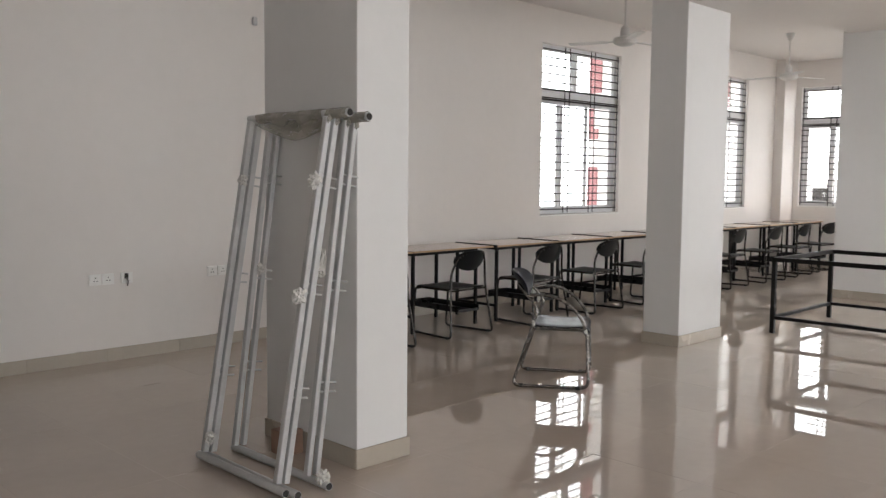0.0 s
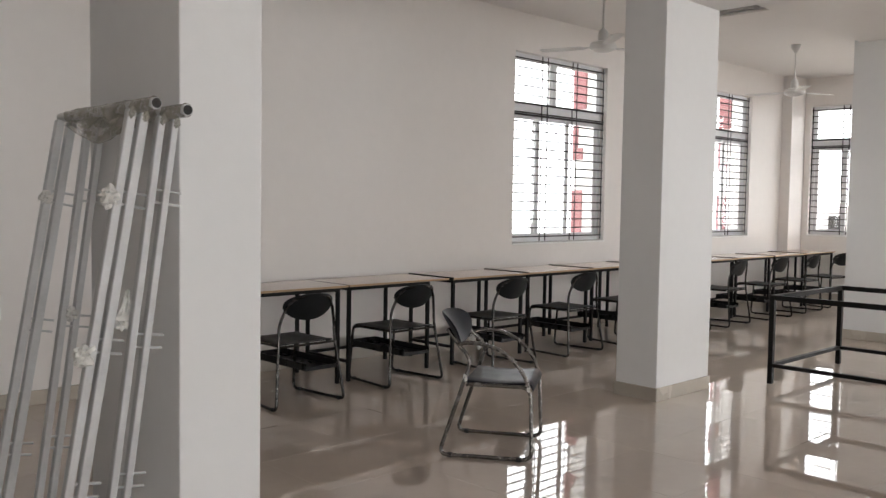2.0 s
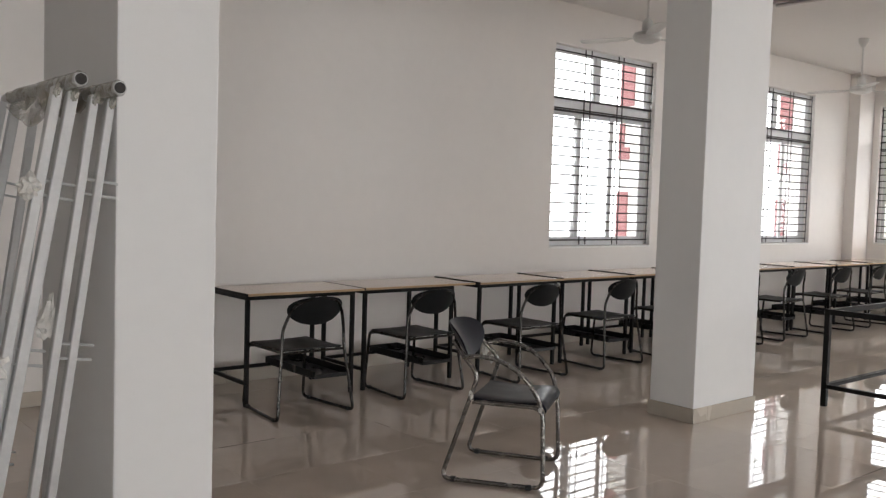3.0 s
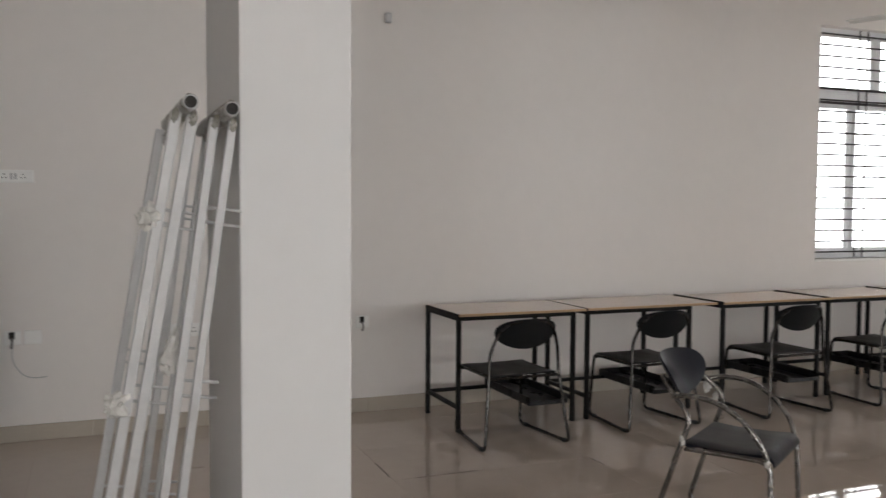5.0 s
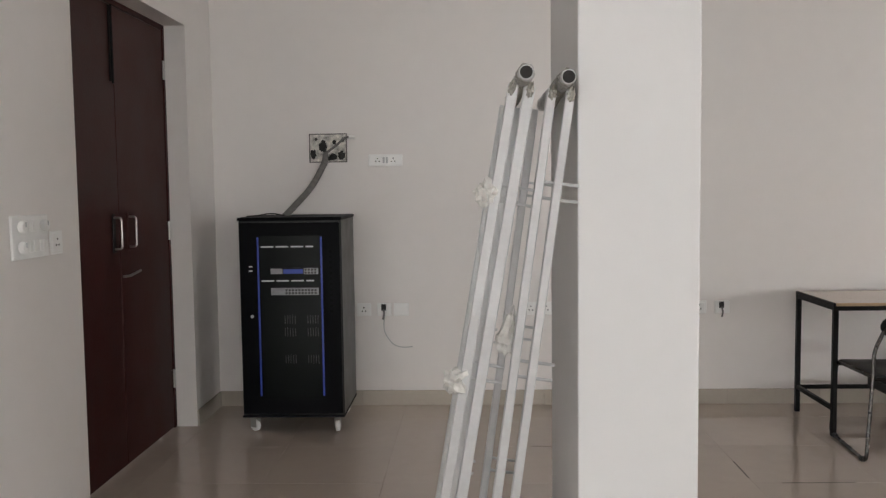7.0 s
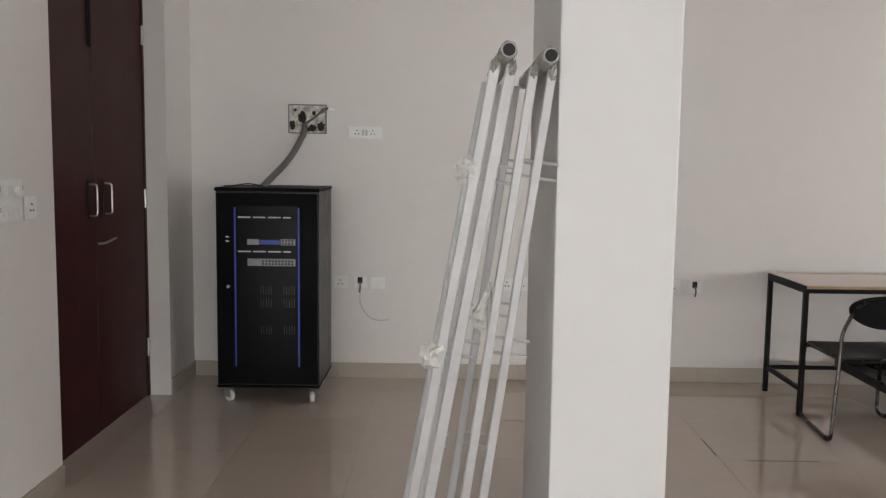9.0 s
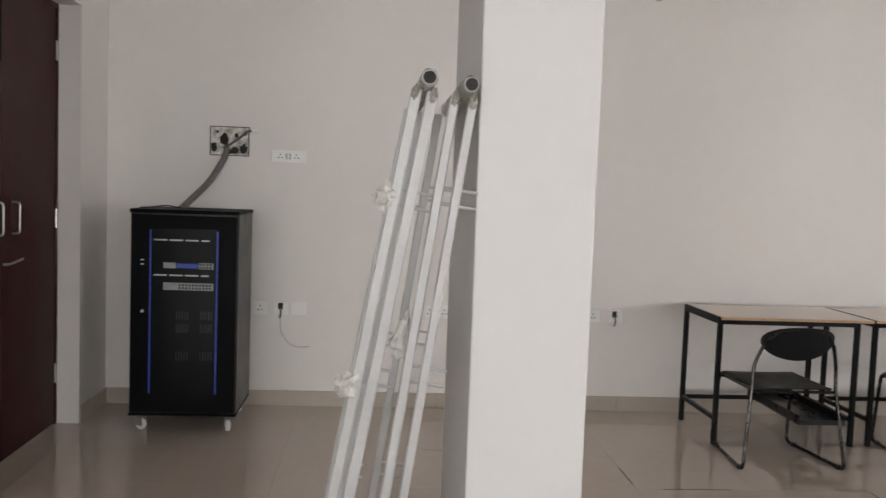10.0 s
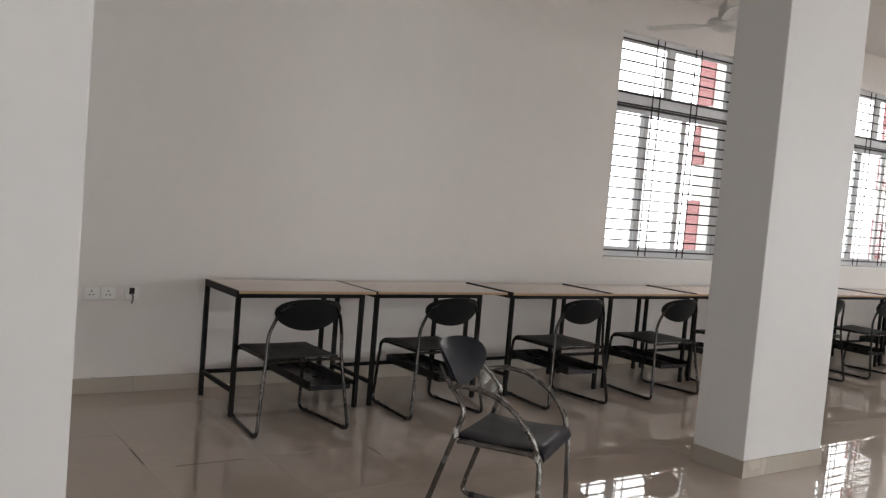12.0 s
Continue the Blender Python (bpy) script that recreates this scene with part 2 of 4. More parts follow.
def lathe(profile, n=20, bm=None, axis="z"):
    """Turns a profile of (radius, height) about its axis."""
    bm = bm or bmesh.new()
    rings = []
    for r, h in profile:
        ring = []
        for k in range(n):
            a = 2 * math.pi * k / n
            p = (r * math.cos(a), r * math.sin(a), h)
            if axis == "y":
                p = (p[0], p[2], p[1])
            if axis == "x":
                p = (p[2], p[0], p[1])
            ring.append(bm.verts.new(p))
        rings.append(ring)
    for a, b in zip(rings, rings[1:]):
        for i in range(n):
            bm.faces.new((a[i], a[(i + 1) % n], b[(i + 1) % n], b[i]))
    bm.faces.new(rings[0][::-1])
    bm.faces.new(rings[-1])
    return bm


def shift(bm, x=0.0, y=0.0, z=0.0):
    bmesh.ops.translate(bm, verts=bm.verts, vec=(x, y, z))
    return bm


def structure(name, bm, material, label, category):
    return tagged(part(name, bm, material), label, category, kind="structure")


# ---------------------------------------------------------------- the hall
WX, EX, SY, H = -8.0, 10.45, -22.0, 3.45      # west, east, south limits, ceiling height; unseen south set deep for even light
DX = -3.728                                   # face of the wall that holds the door
RY = -2.95                                    # unseen turn of the door wall, kept short to let west light in
WINS = (3.725, 7.34)                           # left edges of the windows of the north wall
WW, WZ0, WZ1 = 1.645, 1.005, 3.04
SWINS = (-7.2, -4.8, -2.4, 0.0, 2.4, 4.8, 7.2)                # unseen windows of the south wall
T = 0.23


def wall_with_openings(a0, a1, z1, holes, make):
    """Boxes of a wall from a0 to a1 that leave the holes (a, b, z0, z1) open."""
    bm = bmesh.new()
    cur = a0
    for h0, h1, hz0, hz1 in sorted(holes):
        make(bm, cur, h0, 0, z1)
        if hz0 > 0:
            make(bm, h0, h1, 0, hz0)
        make(bm, h0, h1, hz1, z1)
        cur = h1
    make(bm, cur, a1, 0, z1)
    return bm


structure("wall_north", wall_with_openings(DX - T, EX + T, H, [(x, x + WW, WZ0, WZ1) for x in WINS],
          lambda bm, a, b, z0, z1: box(a, b, 0, T, z0, z1, 0, bm)), PLASTER,
          "off-white painted plaster wall with two grilled windows", "wall")
structure("wall_south", wall_with_openings(WX - T, EX + T, H, [(x, x + WW, WZ0, WZ1) for x in SWINS],
          lambda bm, a, b, z0, z1: box(a, b, SY - T, SY, z0, z1, 0, bm)), PLASTER,
          "unseen off-white painted plaster wall with windows", "wall")
EWIN = (-1.90, -0.25)
EASTFILLS = (-18.5, -14.5, -10.5, -6.5)         # added openings in the unseen stretch of the east wall, for fill light
structure("wall_east", wall_with_openings(SY, 0, H, [(EWIN[0], EWIN[1], WZ0, WZ1 - 0.03)] + [(y, y + WW, WZ0, WZ1) for y in EASTFILLS],
          lambda bm, a, b, z0, z1: box(EX, EX + T, a, b, z0, z1, 0, bm)), PLASTER,
          "off-white painted plaster end wall with a window and added unseen openings", "wall")
DOOR = (-2.0, -0.5, 2.42)
structure("wall_door", wall_with_openings(RY, 0, H, [(DOOR[0], DOOR[1], 0, DOOR[2])],
          lambda bm, a, b, z0, z1: box(DX - T, DX, a, b, z0, z1, 0, bm)), PLASTER,
          "off-white plaster wall with a recessed double door", "wall")
structure("wall_return", box(WX - T, DX - T, RY, RY + T, 0, H), PLASTER, "unseen off-white plaster wall where the door wall turns west", "wall")
for wy in EASTFILLS:
    fill_lamp(EX + 0.1, wy + WW / 2, (WZ0 + WZ1) / 2, WW - 0.04, WZ1 - WZ0 - 0.04, EAST, 90)
WESTFILLS = (-20.5, -17.5, -14.5)               # unseen west openings, made up to hold fill lamps
structure("wall_west", wall_with_openings(SY, RY, H, [(y, y + WW, WZ0, WZ1) for y in WESTFILLS],
          lambda bm, a, b, z0, z1: box(WX - T, WX, a, b, z0, z1, 0, bm)), PLASTER,
          "unseen off-white plaster side wall with added openings for fill light", "wall")
for wy in WESTFILLS:
    fill_lamp(WX - 0.1, wy + WW / 2, (WZ0 + WZ1) / 2, WW - 0.04, WZ1 - WZ0 - 0.04, WEST, -90)
structure("ceiling", box(WX - T, EX + T, SY - T, T, H, H + 0.15), CEIL, "white painted concrete ceiling slab", "ceiling")

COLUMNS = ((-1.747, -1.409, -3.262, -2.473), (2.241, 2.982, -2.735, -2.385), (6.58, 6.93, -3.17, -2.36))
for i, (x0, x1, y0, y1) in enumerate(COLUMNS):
    structure(f"column_{i + 1}", box(x0, x1, y0, y1, 0, H - 0.001, 0.006, None, 2), COLWHITE,
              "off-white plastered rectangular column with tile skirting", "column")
structure("corner_pillar", box(9.98, EX - 0.002, -0.16, -0.002, 0, H - 0.001, 0.006), PLASTER, "off-white plastered pillar in the corner", "column")
BZ = 3.22
bm = bmesh.new()
for a, b, y0 in ((-1.409, 2.249, -3.15), (2.971, 6.589, -3.55), (6.921, EX, -3.55)):
    box(a, b, y0, -2.42, BZ, H - 0.001, 0.004, bm)
structure("beam_long", bm, CEIL, "white painted concrete ceiling beam between columns", "beam")
for i, (x0, x1, y0, y1) in enumerate(((-1.74, -1.415, SY, -3.263), (2.25, 2.97, SY, -2.737), (6.59, 6.92, SY, -3.172))):
    structure(f"beam_cross_{i + 1}", box(x0, x1, y0, y1, 2.925, H - 0.002, 0.004), CEIL, "white painted concrete cross beam", "beam")

for sx in SWINS:
    fill_lamp(sx + WW / 2, SY - 0.1, (WZ0 + WZ1) / 2, WW - 0.04, WZ1 - WZ0 - 0.04, SOUTH, 0)


# ---------------------------------------------------------------- windows
def window(name, m, w, h, label):
    """A window in three sliding lights below two fixed ones, with an iron grille; x across, y outwards."""
    root = thing(name, label, "window", "windows of the hall", m, "structure")
    f = 0.048
    tz, th = h * 0.7076, 0.062
    bm = box(0, w, 0.08, 0.15, 0, f, 0.004)
    box(0, w, 0.08, 0.15, h - f, h, 0.004, bm)
    box(0, f, 0.082, 0.148, f, h - f, 0.004, bm)
    box(w - f, w, 0.082, 0.148, f, h - f, 0.004, bm)
    box(f, w - f, 0.078, 0.152, tz - th, tz + th, 0.006, bm)
    box(f, w - f, 0.066, 0.078, tz - 0.032, tz + 0.032, 0.004, bm)
    box(w * 0.462 - 0.038, w * 0.462 + 0.038, 0.084, 0.146, tz + th, h - f, 0.004, bm)
    part("window_frame", bm, UPVC, root)
    gz = tz + th + 0.022
    for a, b in ((f, w * 0.462 - 0.038), (w * 0.462 + 0.038, w - f)):
        bm = box(a, b, 0.10, 0.125, tz + th, gz, 0.003)
        box(a, b, 0.10, 0.125, h - f - 0.022, h - f, 0.003, bm)
        box(a, a + 0.022, 0.10, 0.125, gz, h - f - 0.022, 0.003, bm)
        box(b - 0.022, b, 0.10, 0.125, gz, h - f - 0.022, 0.003, bm)
        s = part("glazing_bead", bm, UPVC, root)
        g = part("pane", box(a + 0.022, b - 0.022, 0.111, 0.115, gz, h - f - 0.022), GLASS, s)
        g.visible_shadow = False
    cuts = (f, w * 0.302, w * 0.637, w - f)
    for i in range(3):
        a, b = cuts[i] - (0.045 if i else 0), cuts[i + 1] + (0.045 if i < 2 else 0)
        y = 0.10 if i != 1 else 0.126
        bm = box(a, a + 0.06, y, y + 0.022, f, tz - th, 0.003)
        box(b - 0.06, b, y, y + 0.022, f, tz - th, 0.003, bm)
        box(a + 0.06, b - 0.06, y, y + 0.022, f, f + 0.042, 0.003, bm)
        box(a + 0.06, b - 0.06, y, y + 0.022, tz - th - 0.042, tz - th, 0.003, bm)
        s = part("sash", bm, UPVC, root)
        g = part("pane", box(a + 0.06, b - 0.06, y + 0.008, y + 0.012, f + 0.042, tz - th - 0.042), GLASS, s)
        g.visible_shadow = False
    gr = part("grille", box(0.012, 0.030, 0.036, 0.040, 0.01, h - 0.01), GRILLE, root, "dark iron bars")
    n = 21
    for i in range(n):
        z = 0.058 + (h - 0.116) * i / (n - 1)
        part("grille_bar", tube([(0.0, 0.045, z), (w, 0.045, z)], 0.0078, 6), GRILLE, gr)
    for z in (tz - th, tz + th):
        part("grille_flat", box(0.03, w - 0.004, 0.040, 0.0445, z - 0.011, z + 0.011), GRILLE, gr)
    for x in (0.49, 0.585, 1.027, 1.112, w - 0.028):
        part("grille_bar", box(x - 0.007, x + 0.007, 0.033, 0.038, 0.01, h - 0.01), GRILLE, gr)
    part("sill", box(-0.0, w, -0.012, 0.08, -0.022, 0.0, 0.004), WHITEP, root)
    return root


for i, x in enumerate(WINS):
    window(f"window_{i + 1}", pose(x, 0, WZ0), WW, WZ1 - WZ0, "grey-white sliding window with dark iron grille over bright daylight")
window("window_3", pose(EX, EWIN[1], WZ0, 0, 0, -90), EWIN[1] - EWIN[0], WZ1 - 0.03 - WZ0, "grey-white sliding window with dark iron grille in the end wall")


# ---------------------------------------------------------------- door
def double_door():
    y0, y1, h = DOOR
    root = thing("door_1", "closed dark brown laminate double door with steel handles", "door", "", pose(DX - 0.125, y0, 0), "structure")
    w = y1 - y0
    bm = box(-0.05, 0.0, 0.0, 0.03, 0, h, 0.003)
    box(-0.05, 0.0, w - 0.03, w, 0, h, 0.003, bm)
    box(-0.05, 0.0, 0.03, w - 0.03, h - 0.03, h, 0.003, bm)
    part("door_frame", bm, DOORM, root)
    mid = w / 2
    for a, b, s in ((0.032, mid - 0.0015, 1), (mid + 0.0015, w - 0.032, -1)):
        leaf = part("door_leaf", box(-0.042, -0.006, a, b, 0.006, h - 0.033, 0.003), DOORM, root)
        hy = (b - 0.075) if s > 0 else (a + 0.115)
        part("handle_plate", box(-0.006, 0.0, hy - 0.018, hy + 0.018, 1.13, 1.33, 0.003), BLACK if s > 0 else DOORM, leaf)
        part("pull_handle", tube(fillet([(-0.004, hy, 1.15), (0.038, hy, 1.15), (0.038, hy, 1.31), (-0.004, hy, 1.31)], 0.035), 0.0055, 8), STEEL, leaf, "curved steel pull handle", True)
        for z in (0.25, 1.15, 2.10):
            ey = a if s > 0 else b
            part("hinge", tube([(0.002, ey, z), (0.002, ey, z + 0.11)], 0.008, 8), STEEL, leaf, "steel hinge", True)
    leaf = root.children[1]
    bolt = part("tower_bolt", box(-0.006, 0.0, mid - 0.055, mid - 0.02, h - 0.42, h - 0.04, 0.002), BLACK, leaf, "dark tower bolt")
    part("bolt_rod", tube([(0.006, mid - 0.037, h - 0.43), (0.006, mid - 0.037, h - 0.035)], 0.006, 8), BLACK, bolt, "", True)
    part("latch", tube(fillet([(-0.004, mid + 0.02, 1.0), (0.02, mid + 0.05, 1.0), (0.02, mid + 0.20, 1.015)], 0.02), 0.007, 8), STEEL, leaf, "steel latch bar", True)
    return root


double_door()


# ---------------------------------------------------------------- tables
def work_table(w, over, m, rim, tray=True):
    """A steel-framed table; x along the wall, y from the wall edge (0) towards the room (-0.6)."""
    d, h, s = 0.577, 0.765, 0.028
    root = thing("work_table", "wood-topped table with black square steel frame against the wall", "table", "tables along the wall", m)
    top = part("tabletop", box(0.0125, w + over - 0.004, -d - 0.003, 0, h - 0.017, h, 0.002), WOOD, root)
    part("edge_band", box(0.013, w + over - 0.005, -d - 0.0048, -d - 0.0032, h - 0.0165, h - 0.002), EDGE, top, "raw brown board edge")
    part("edge_rail", box(-rim, 0.0115, -d, -0.002, h - 0.0172, h + rim * 0.55, 0.001), BLACK, root)
    bm = box(0.0, w, -d, -d + s, h - 0.043, h - 0.0175, 0.002)
    box(0.0, w, -s, 0, h - 0.043, h - 0.0175, 0.002, bm)
    box(0.0, s, -d + s, -s, h - 0.043, h - 0.0175, 0.002, bm)
    box(w - s, w, -d + s, -s, h - 0.043, h - 0.0175, 0.002, bm)
    part("top_frame", bm, BLACK, root)
    for x in (0, w - s):
        for y in (-d, -s):
            part("leg", box(x, x + s, y, y + s, 0, h - 0.043, 0.002), BLACK, root)
    for x in (0.002, w - s + 0.002):
        part("side_rail", box(x, x + s - 0.004, -d + s, -s, 0.145, 0.170, 0.002), BLACK, root)
    part("back_rail", box(s, w - s, -s + 0.002, -0.004, 0.145, 0.170, 0.002), BLACK, root)
    if tray:
        a, b, q = w * 0.505, w * 0.83, -0.735
        bm = box(a, b, q, -0.04, 0.172, 0.178)
        box(a, a + 0.006, q, -0.04, 0.178, 0.226, 0.001, bm)
        box(b - 0.006, b, q, -0.04, 0.178, 0.226, 0.001, bm)
        box(a + 0.006, b - 0.006, -0.046, -0.04, 0.178, 0.226, 0.001, bm)
        box(a + 0.006, b - 0.006, q, q + 0.006, 0.178, 0.200, 0.001, bm)
        part("tray", bm, TRAYM, root, "black sheet steel tray")
    return root


TX = [(0.0, 0.87, 0.083), (0.955, 0.88, 0.23), (2.09, 0.93, 0.085)] + [(3.11 + 1.03 * i, 0.94, 0.085) for i in range(7)]
for i, (x, w, over) in enumerate(TX):
    work_table(w, over, pose(x, -0.185 + 0.012 * math.sin(i * 2.1), 0, 0, 0, 0.5 * math.sin(i * 1.7)), 0.001 if i < 2 else 0.011)


# ---------------------------------------------------------------- chairs
def backrest_bm(w, h, thick, bow):
    """An oval, bowed shell in the xz plane, round its middle."""
    bm = bmesh.new()
    n, rings = 28, 5
    layers = []
    for side in (-1, 1):
        grid = []
        for j in range(1, rings + 1):
            k = j / rings
            ring = []
            for i in range(n):
                a = 2 * math.pi * i / n
                c, s = math.cos(a), math.sin(a)
                x = w / 2 * k * math.copysign(abs(c) ** 0.95, c)
                z = h / 2 * k * math.copysign(abs(s) ** 0.95, s)
                y = -bow * (1 - (2 * x / w) ** 2) + side * thick / 2 * (1 if j < rings else 0.5)
                ring.append(bm.verts.new((x, y, z)))
            grid.append(ring)
        c = bm.verts.new((0, -bow + side * thick / 2, 0))
        for i in range(n):
            bm.faces.new((c, grid[0][i], grid[0][(i + 1) % n]))
        for a, b in zip(grid, grid[1:]):
            for i in range(n):
                bm.faces.new((a[i], b[i], b[(i + 1) % n], a[(i + 1) % n]))
        layers.append(grid[-1])
    for i in range(n):
        bm.faces.new((layers[0][i], layers[1][i], layers[1][(i + 1) % n], layers[0][(i + 1) % n]))
    return bm


def seat_bm(w, y0, y1, z, thick, drop):
    """A dished seat whose front edge rolls down."""
    bm = bmesh.new()
    prof = [(y0, z)]
    for i in range(1, 6):
        t = i / 6
        prof.append((y0 + (y1 - 0.04 - y0) * t, z - 0.010 * math.sin(math.pi * t)))
    for i in range(6):
        a = math.pi / 2 * i / 5
        prof.append((y1 - 0.04 + 0.04 * math.sin(a), z - 0.04 * (1 - math.cos(a)) * drop))
    top, bot = [], []
    xs = [-w / 2, -w / 2 + 0.01, -w / 4, 0, w / 4, w / 2 - 0.01, w / 2]
    for y, zz in prof:
        top.append([bm.verts.new((x, y, zz - (0.004 if abs(x) > w / 2 - 0.005 else 0) - 0.004 * (1 - (2 * x / w) ** 2))) for x in xs])
        bot.append([bm.verts.new((x, y - (0.006 if y > y1 - 0.02 else 0), zz - thick)) for x in xs])
    for g in (top, bot):
        for a, b in zip(g, g[1:]):
            for i in range(len(xs) - 1):
                bm.faces.new((a[i], a[i + 1], b[i + 1], b[i]))
    for i in range(len(prof) - 1):
        for k in (0, -1):
            bm.faces.new((top[i][k], top[i + 1][k], bot[i + 1][k], bot[i][k]))
    for k in (0, -1):
        for i in range(len(xs) - 1):
            bm.faces.new((top[k][i], top[k][i + 1], bot[k][i + 1], bot[k][i]))
    return bm


def crumple(a, b, c, seed):
    """A small crumpled lump of film."""
    bm = bmesh.new()
    bmesh.ops.create_icosphere(bm, subdivisions=3, radius=1.0)
    for v in bm.verts:
        q = v.co.copy()
        k = 1 + 0.5 * noise.noise(q * 2.3 + Vector((seed * 9, seed * 5, 0))) + 0.35 * noise.noise(q * 5 + Vector((seed, 0, 0)))
        v.co = Vector((q.x * a * k, q.y * b * k, q.z * c * k))
    return bm


def desk_chair(m):
    """A sled-base chair without arms; it faces +y."""
    root = thing("desk_chair", "black oval-backed chair on dull chrome sled frame at a table", "chair", "chairs at the tables", m)
    r = 0.0105
    for s in (-1, 1):
        pts = [(s * 0.222, -0.17, 0.432), (s * 0.224, 0.245, 0.432), (s * 0.234, 0.285, r), (s * 0.288, -0.262, r), (s * 0.236, -0.208, 0.45),
               (s * 0.232, -0.205, 0.575), (s * 0.196, -0.232, 0.685)]
        part("side_frame", tube(fillet(pts, 0.045), r, 8), CHROME, root, "", True)
        part("foot_pad", box(s * 0.282 - 0.014, s * 0.282 + 0.014, -0.225, -0.195, 0, 0.024, 0.004), RUBBER, root)
        part("foot_pad", box(s * 0.241 - 0.014, s * 0.241 + 0.014, 0.195, 0.225, 0, 0.024, 0.004), RUBBER, root)
    part("seat", seat_bm(0.44, -0.205, 0.25, 0.450, 0.012, 0.8), PLASTIC, root, "", True)
    part("cross_bar", tube([(-0.236, -0.200, 0.425), (0.236, -0.200, 0.425)], 0.009, 8), CHROME, root, "", True)
    back = backrest_bm(0.415, 0.20, 0.012, 0.045)
    bmesh.ops.rotate(back, verts=back.verts, cent=(0, 0, 0), matrix=Matrix.Rotation(radians(20), 3, "X"))
    part("backrest", shift(back, 0, -0.215, 0.710), PLASTIC, root, "oval black plastic backrest", True)
    arch = [(-0.196, -0.232, 0.685), (-0.158, -0.256, 0.748), (-0.08, -0.278, 0.772), (0, -0.284, 0.778), (0.08, -0.278, 0.772), (0.158, -0.256, 0.748), (0.196, -0.232, 0.685)]
    part("back_tube", tube(fillet(arch, 0.04, 3), 0.008, 8), CHROME, root, "", True)
    return root


first = desk_chair(pose(0.258, -0.982, 0, 0, 0, 1.0))
CH = [(1.30, -0.915, 2.0), (2.41, -0.96, 1.0), (3.45, -0.94, 2.5), (4.45, -0.94, -2.0), (5.5, -0.95, 1.5), (6.5, -0.93, 3.0), (7.55, -0.96, -2.0), (8.6, -0.93, 2.0), (9.6, -0.95, -12.0)]
for x, y, rz in CH:
    copy_thing(first, pose(x, y, 0, 0, 0, rz))


def wound_strip(pts, r, pitch, seed):
    """A torn strip of film wound in a spiral round a bent tube."""
    pts = [Vector(p) for p in pts]
    out, run = [], 0.0
    d0 = (pts[1] - pts[0]).normalized()
    side = d0.cross(Vector((0, 0, 1)) if abs(d0.z) < 0.9 else Vector((0, 1, 0))).normalized()
    for a, b in zip(pts, pts[1:]):
        d = (b - a).normalized()
        side = (side - d * side.dot(d)).normalized()
        up = side.cross(d)
        n = max(1, int((b - a).length / 0.006))
        for i in range(n):
            run += (b - a).length / n
            ang = 2 * math.pi * run / pitch + 1.5 * noise.noise(Vector((run * 14, seed, 0)))
            rr = r + 0.0012 + 0.0016 * abs(noise.noise(Vector((run * 40, seed, 3))))
            out.append(a.lerp(b, i / n) + (side * math.cos(ang) + up * math.sin(ang)) * rr)
    return tube(out, 0.0014, 5)


def arm_chair(m):
    """A sled-base chair with arms; it faces +y."""
    root = thing("arm_chair", "loose black chair with chrome arms partly in plastic wrap", "chair", "", m)
    r = 0.0115
    for s in (-1, 1):
        pts = [(s * 0.235, -0.10, 0.412), (s * 0.24, 0.245, 0.412), (s * 0.255, 0.262, r), (s * 0.268, -0.262, r), (s * 0.250, -0.085, 0.555), (s * 0.235, -0.175, 0.645), (s * 0.19, -0.235, 0.71)]
        part("side_frame", tube(fillet(pts, 0.055), r, 10), BRIGHT, root, "", True)
        arm = [(s * 0.240, -0.170, 0.635), (s * 0.262, -0.10, 0.652), (s * 0.27, 0.02, 0.645), (s * 0.27, 0.14, 0.58), (s * 0.262, 0.215, 0.48), (s * 0.248, 0.235, 0.415)]
        part("armrest", tube(fillet(arm, 0.07, 4), r, 10), BRIGHT, root, "chrome tube arm", True)
        part("wound_film", wound_strip(fillet(arm, 0.07, 4), r, 0.034 + 0.006 * s, s), FILM, root, "torn clear film wound round the tube", True)
        leg = fillet(pts, 0.055)
        part("wound_film", wound_strip([p for p in leg if p.y < 0 and p.z > 0.2] if s < 0 else leg[1:9], r, 0.045, s + 4), FILM, root, "torn clear film wound round the tube", True)
        for y in (-0.2, 0.19):
            part("foot_pad", box(s * 0.263 - 0.014, s * 0.263 + 0.014, y - 0.015, y + 0.015, 0, 0.025, 0.004), RUBBER, root)
    part("seat", seat_bm(0.455, -0.125, 0.262, 0.437, 0.016, 1.0), ARMP, root, "black plastic seat with rolled front", True)
    part("cross_bar", tube([(-0.24, -0.11, 0.408), (0.24, -0.11, 0.408)], 0.009, 8), BRIGHT, root, "", True)
    back = backrest_bm(0.47, 0.225, 0.018, 0.06)
    bmesh.ops.rotate(back, verts=back.verts, cent=(0, 0, 0), matrix=Matrix.Rotation(radians(32), 3, "X"))
    part("backrest", shift(back, 0, -0.190, 0.732), ARMP, root, "black plastic backrest shell", True)
    for x, y, z, k in ((-0.245, -0.17, 0.60, 0.8), (-0.25, -0.13, 0.55, 0.6), (0.255, -0.12, 0.45, 0.6), (0.25, 0.235, 0.41, 0.5)):
        part("plastic_wrap", shift(crumple(0.022 * k, 0.02 * k, 0.04 * k, x * 7 + z), x, y, z), WRAP, root, "torn clear plastic wrap")
    return root


arm_chair(pose(0.490, -2.738, 0, 0, 0, -146))


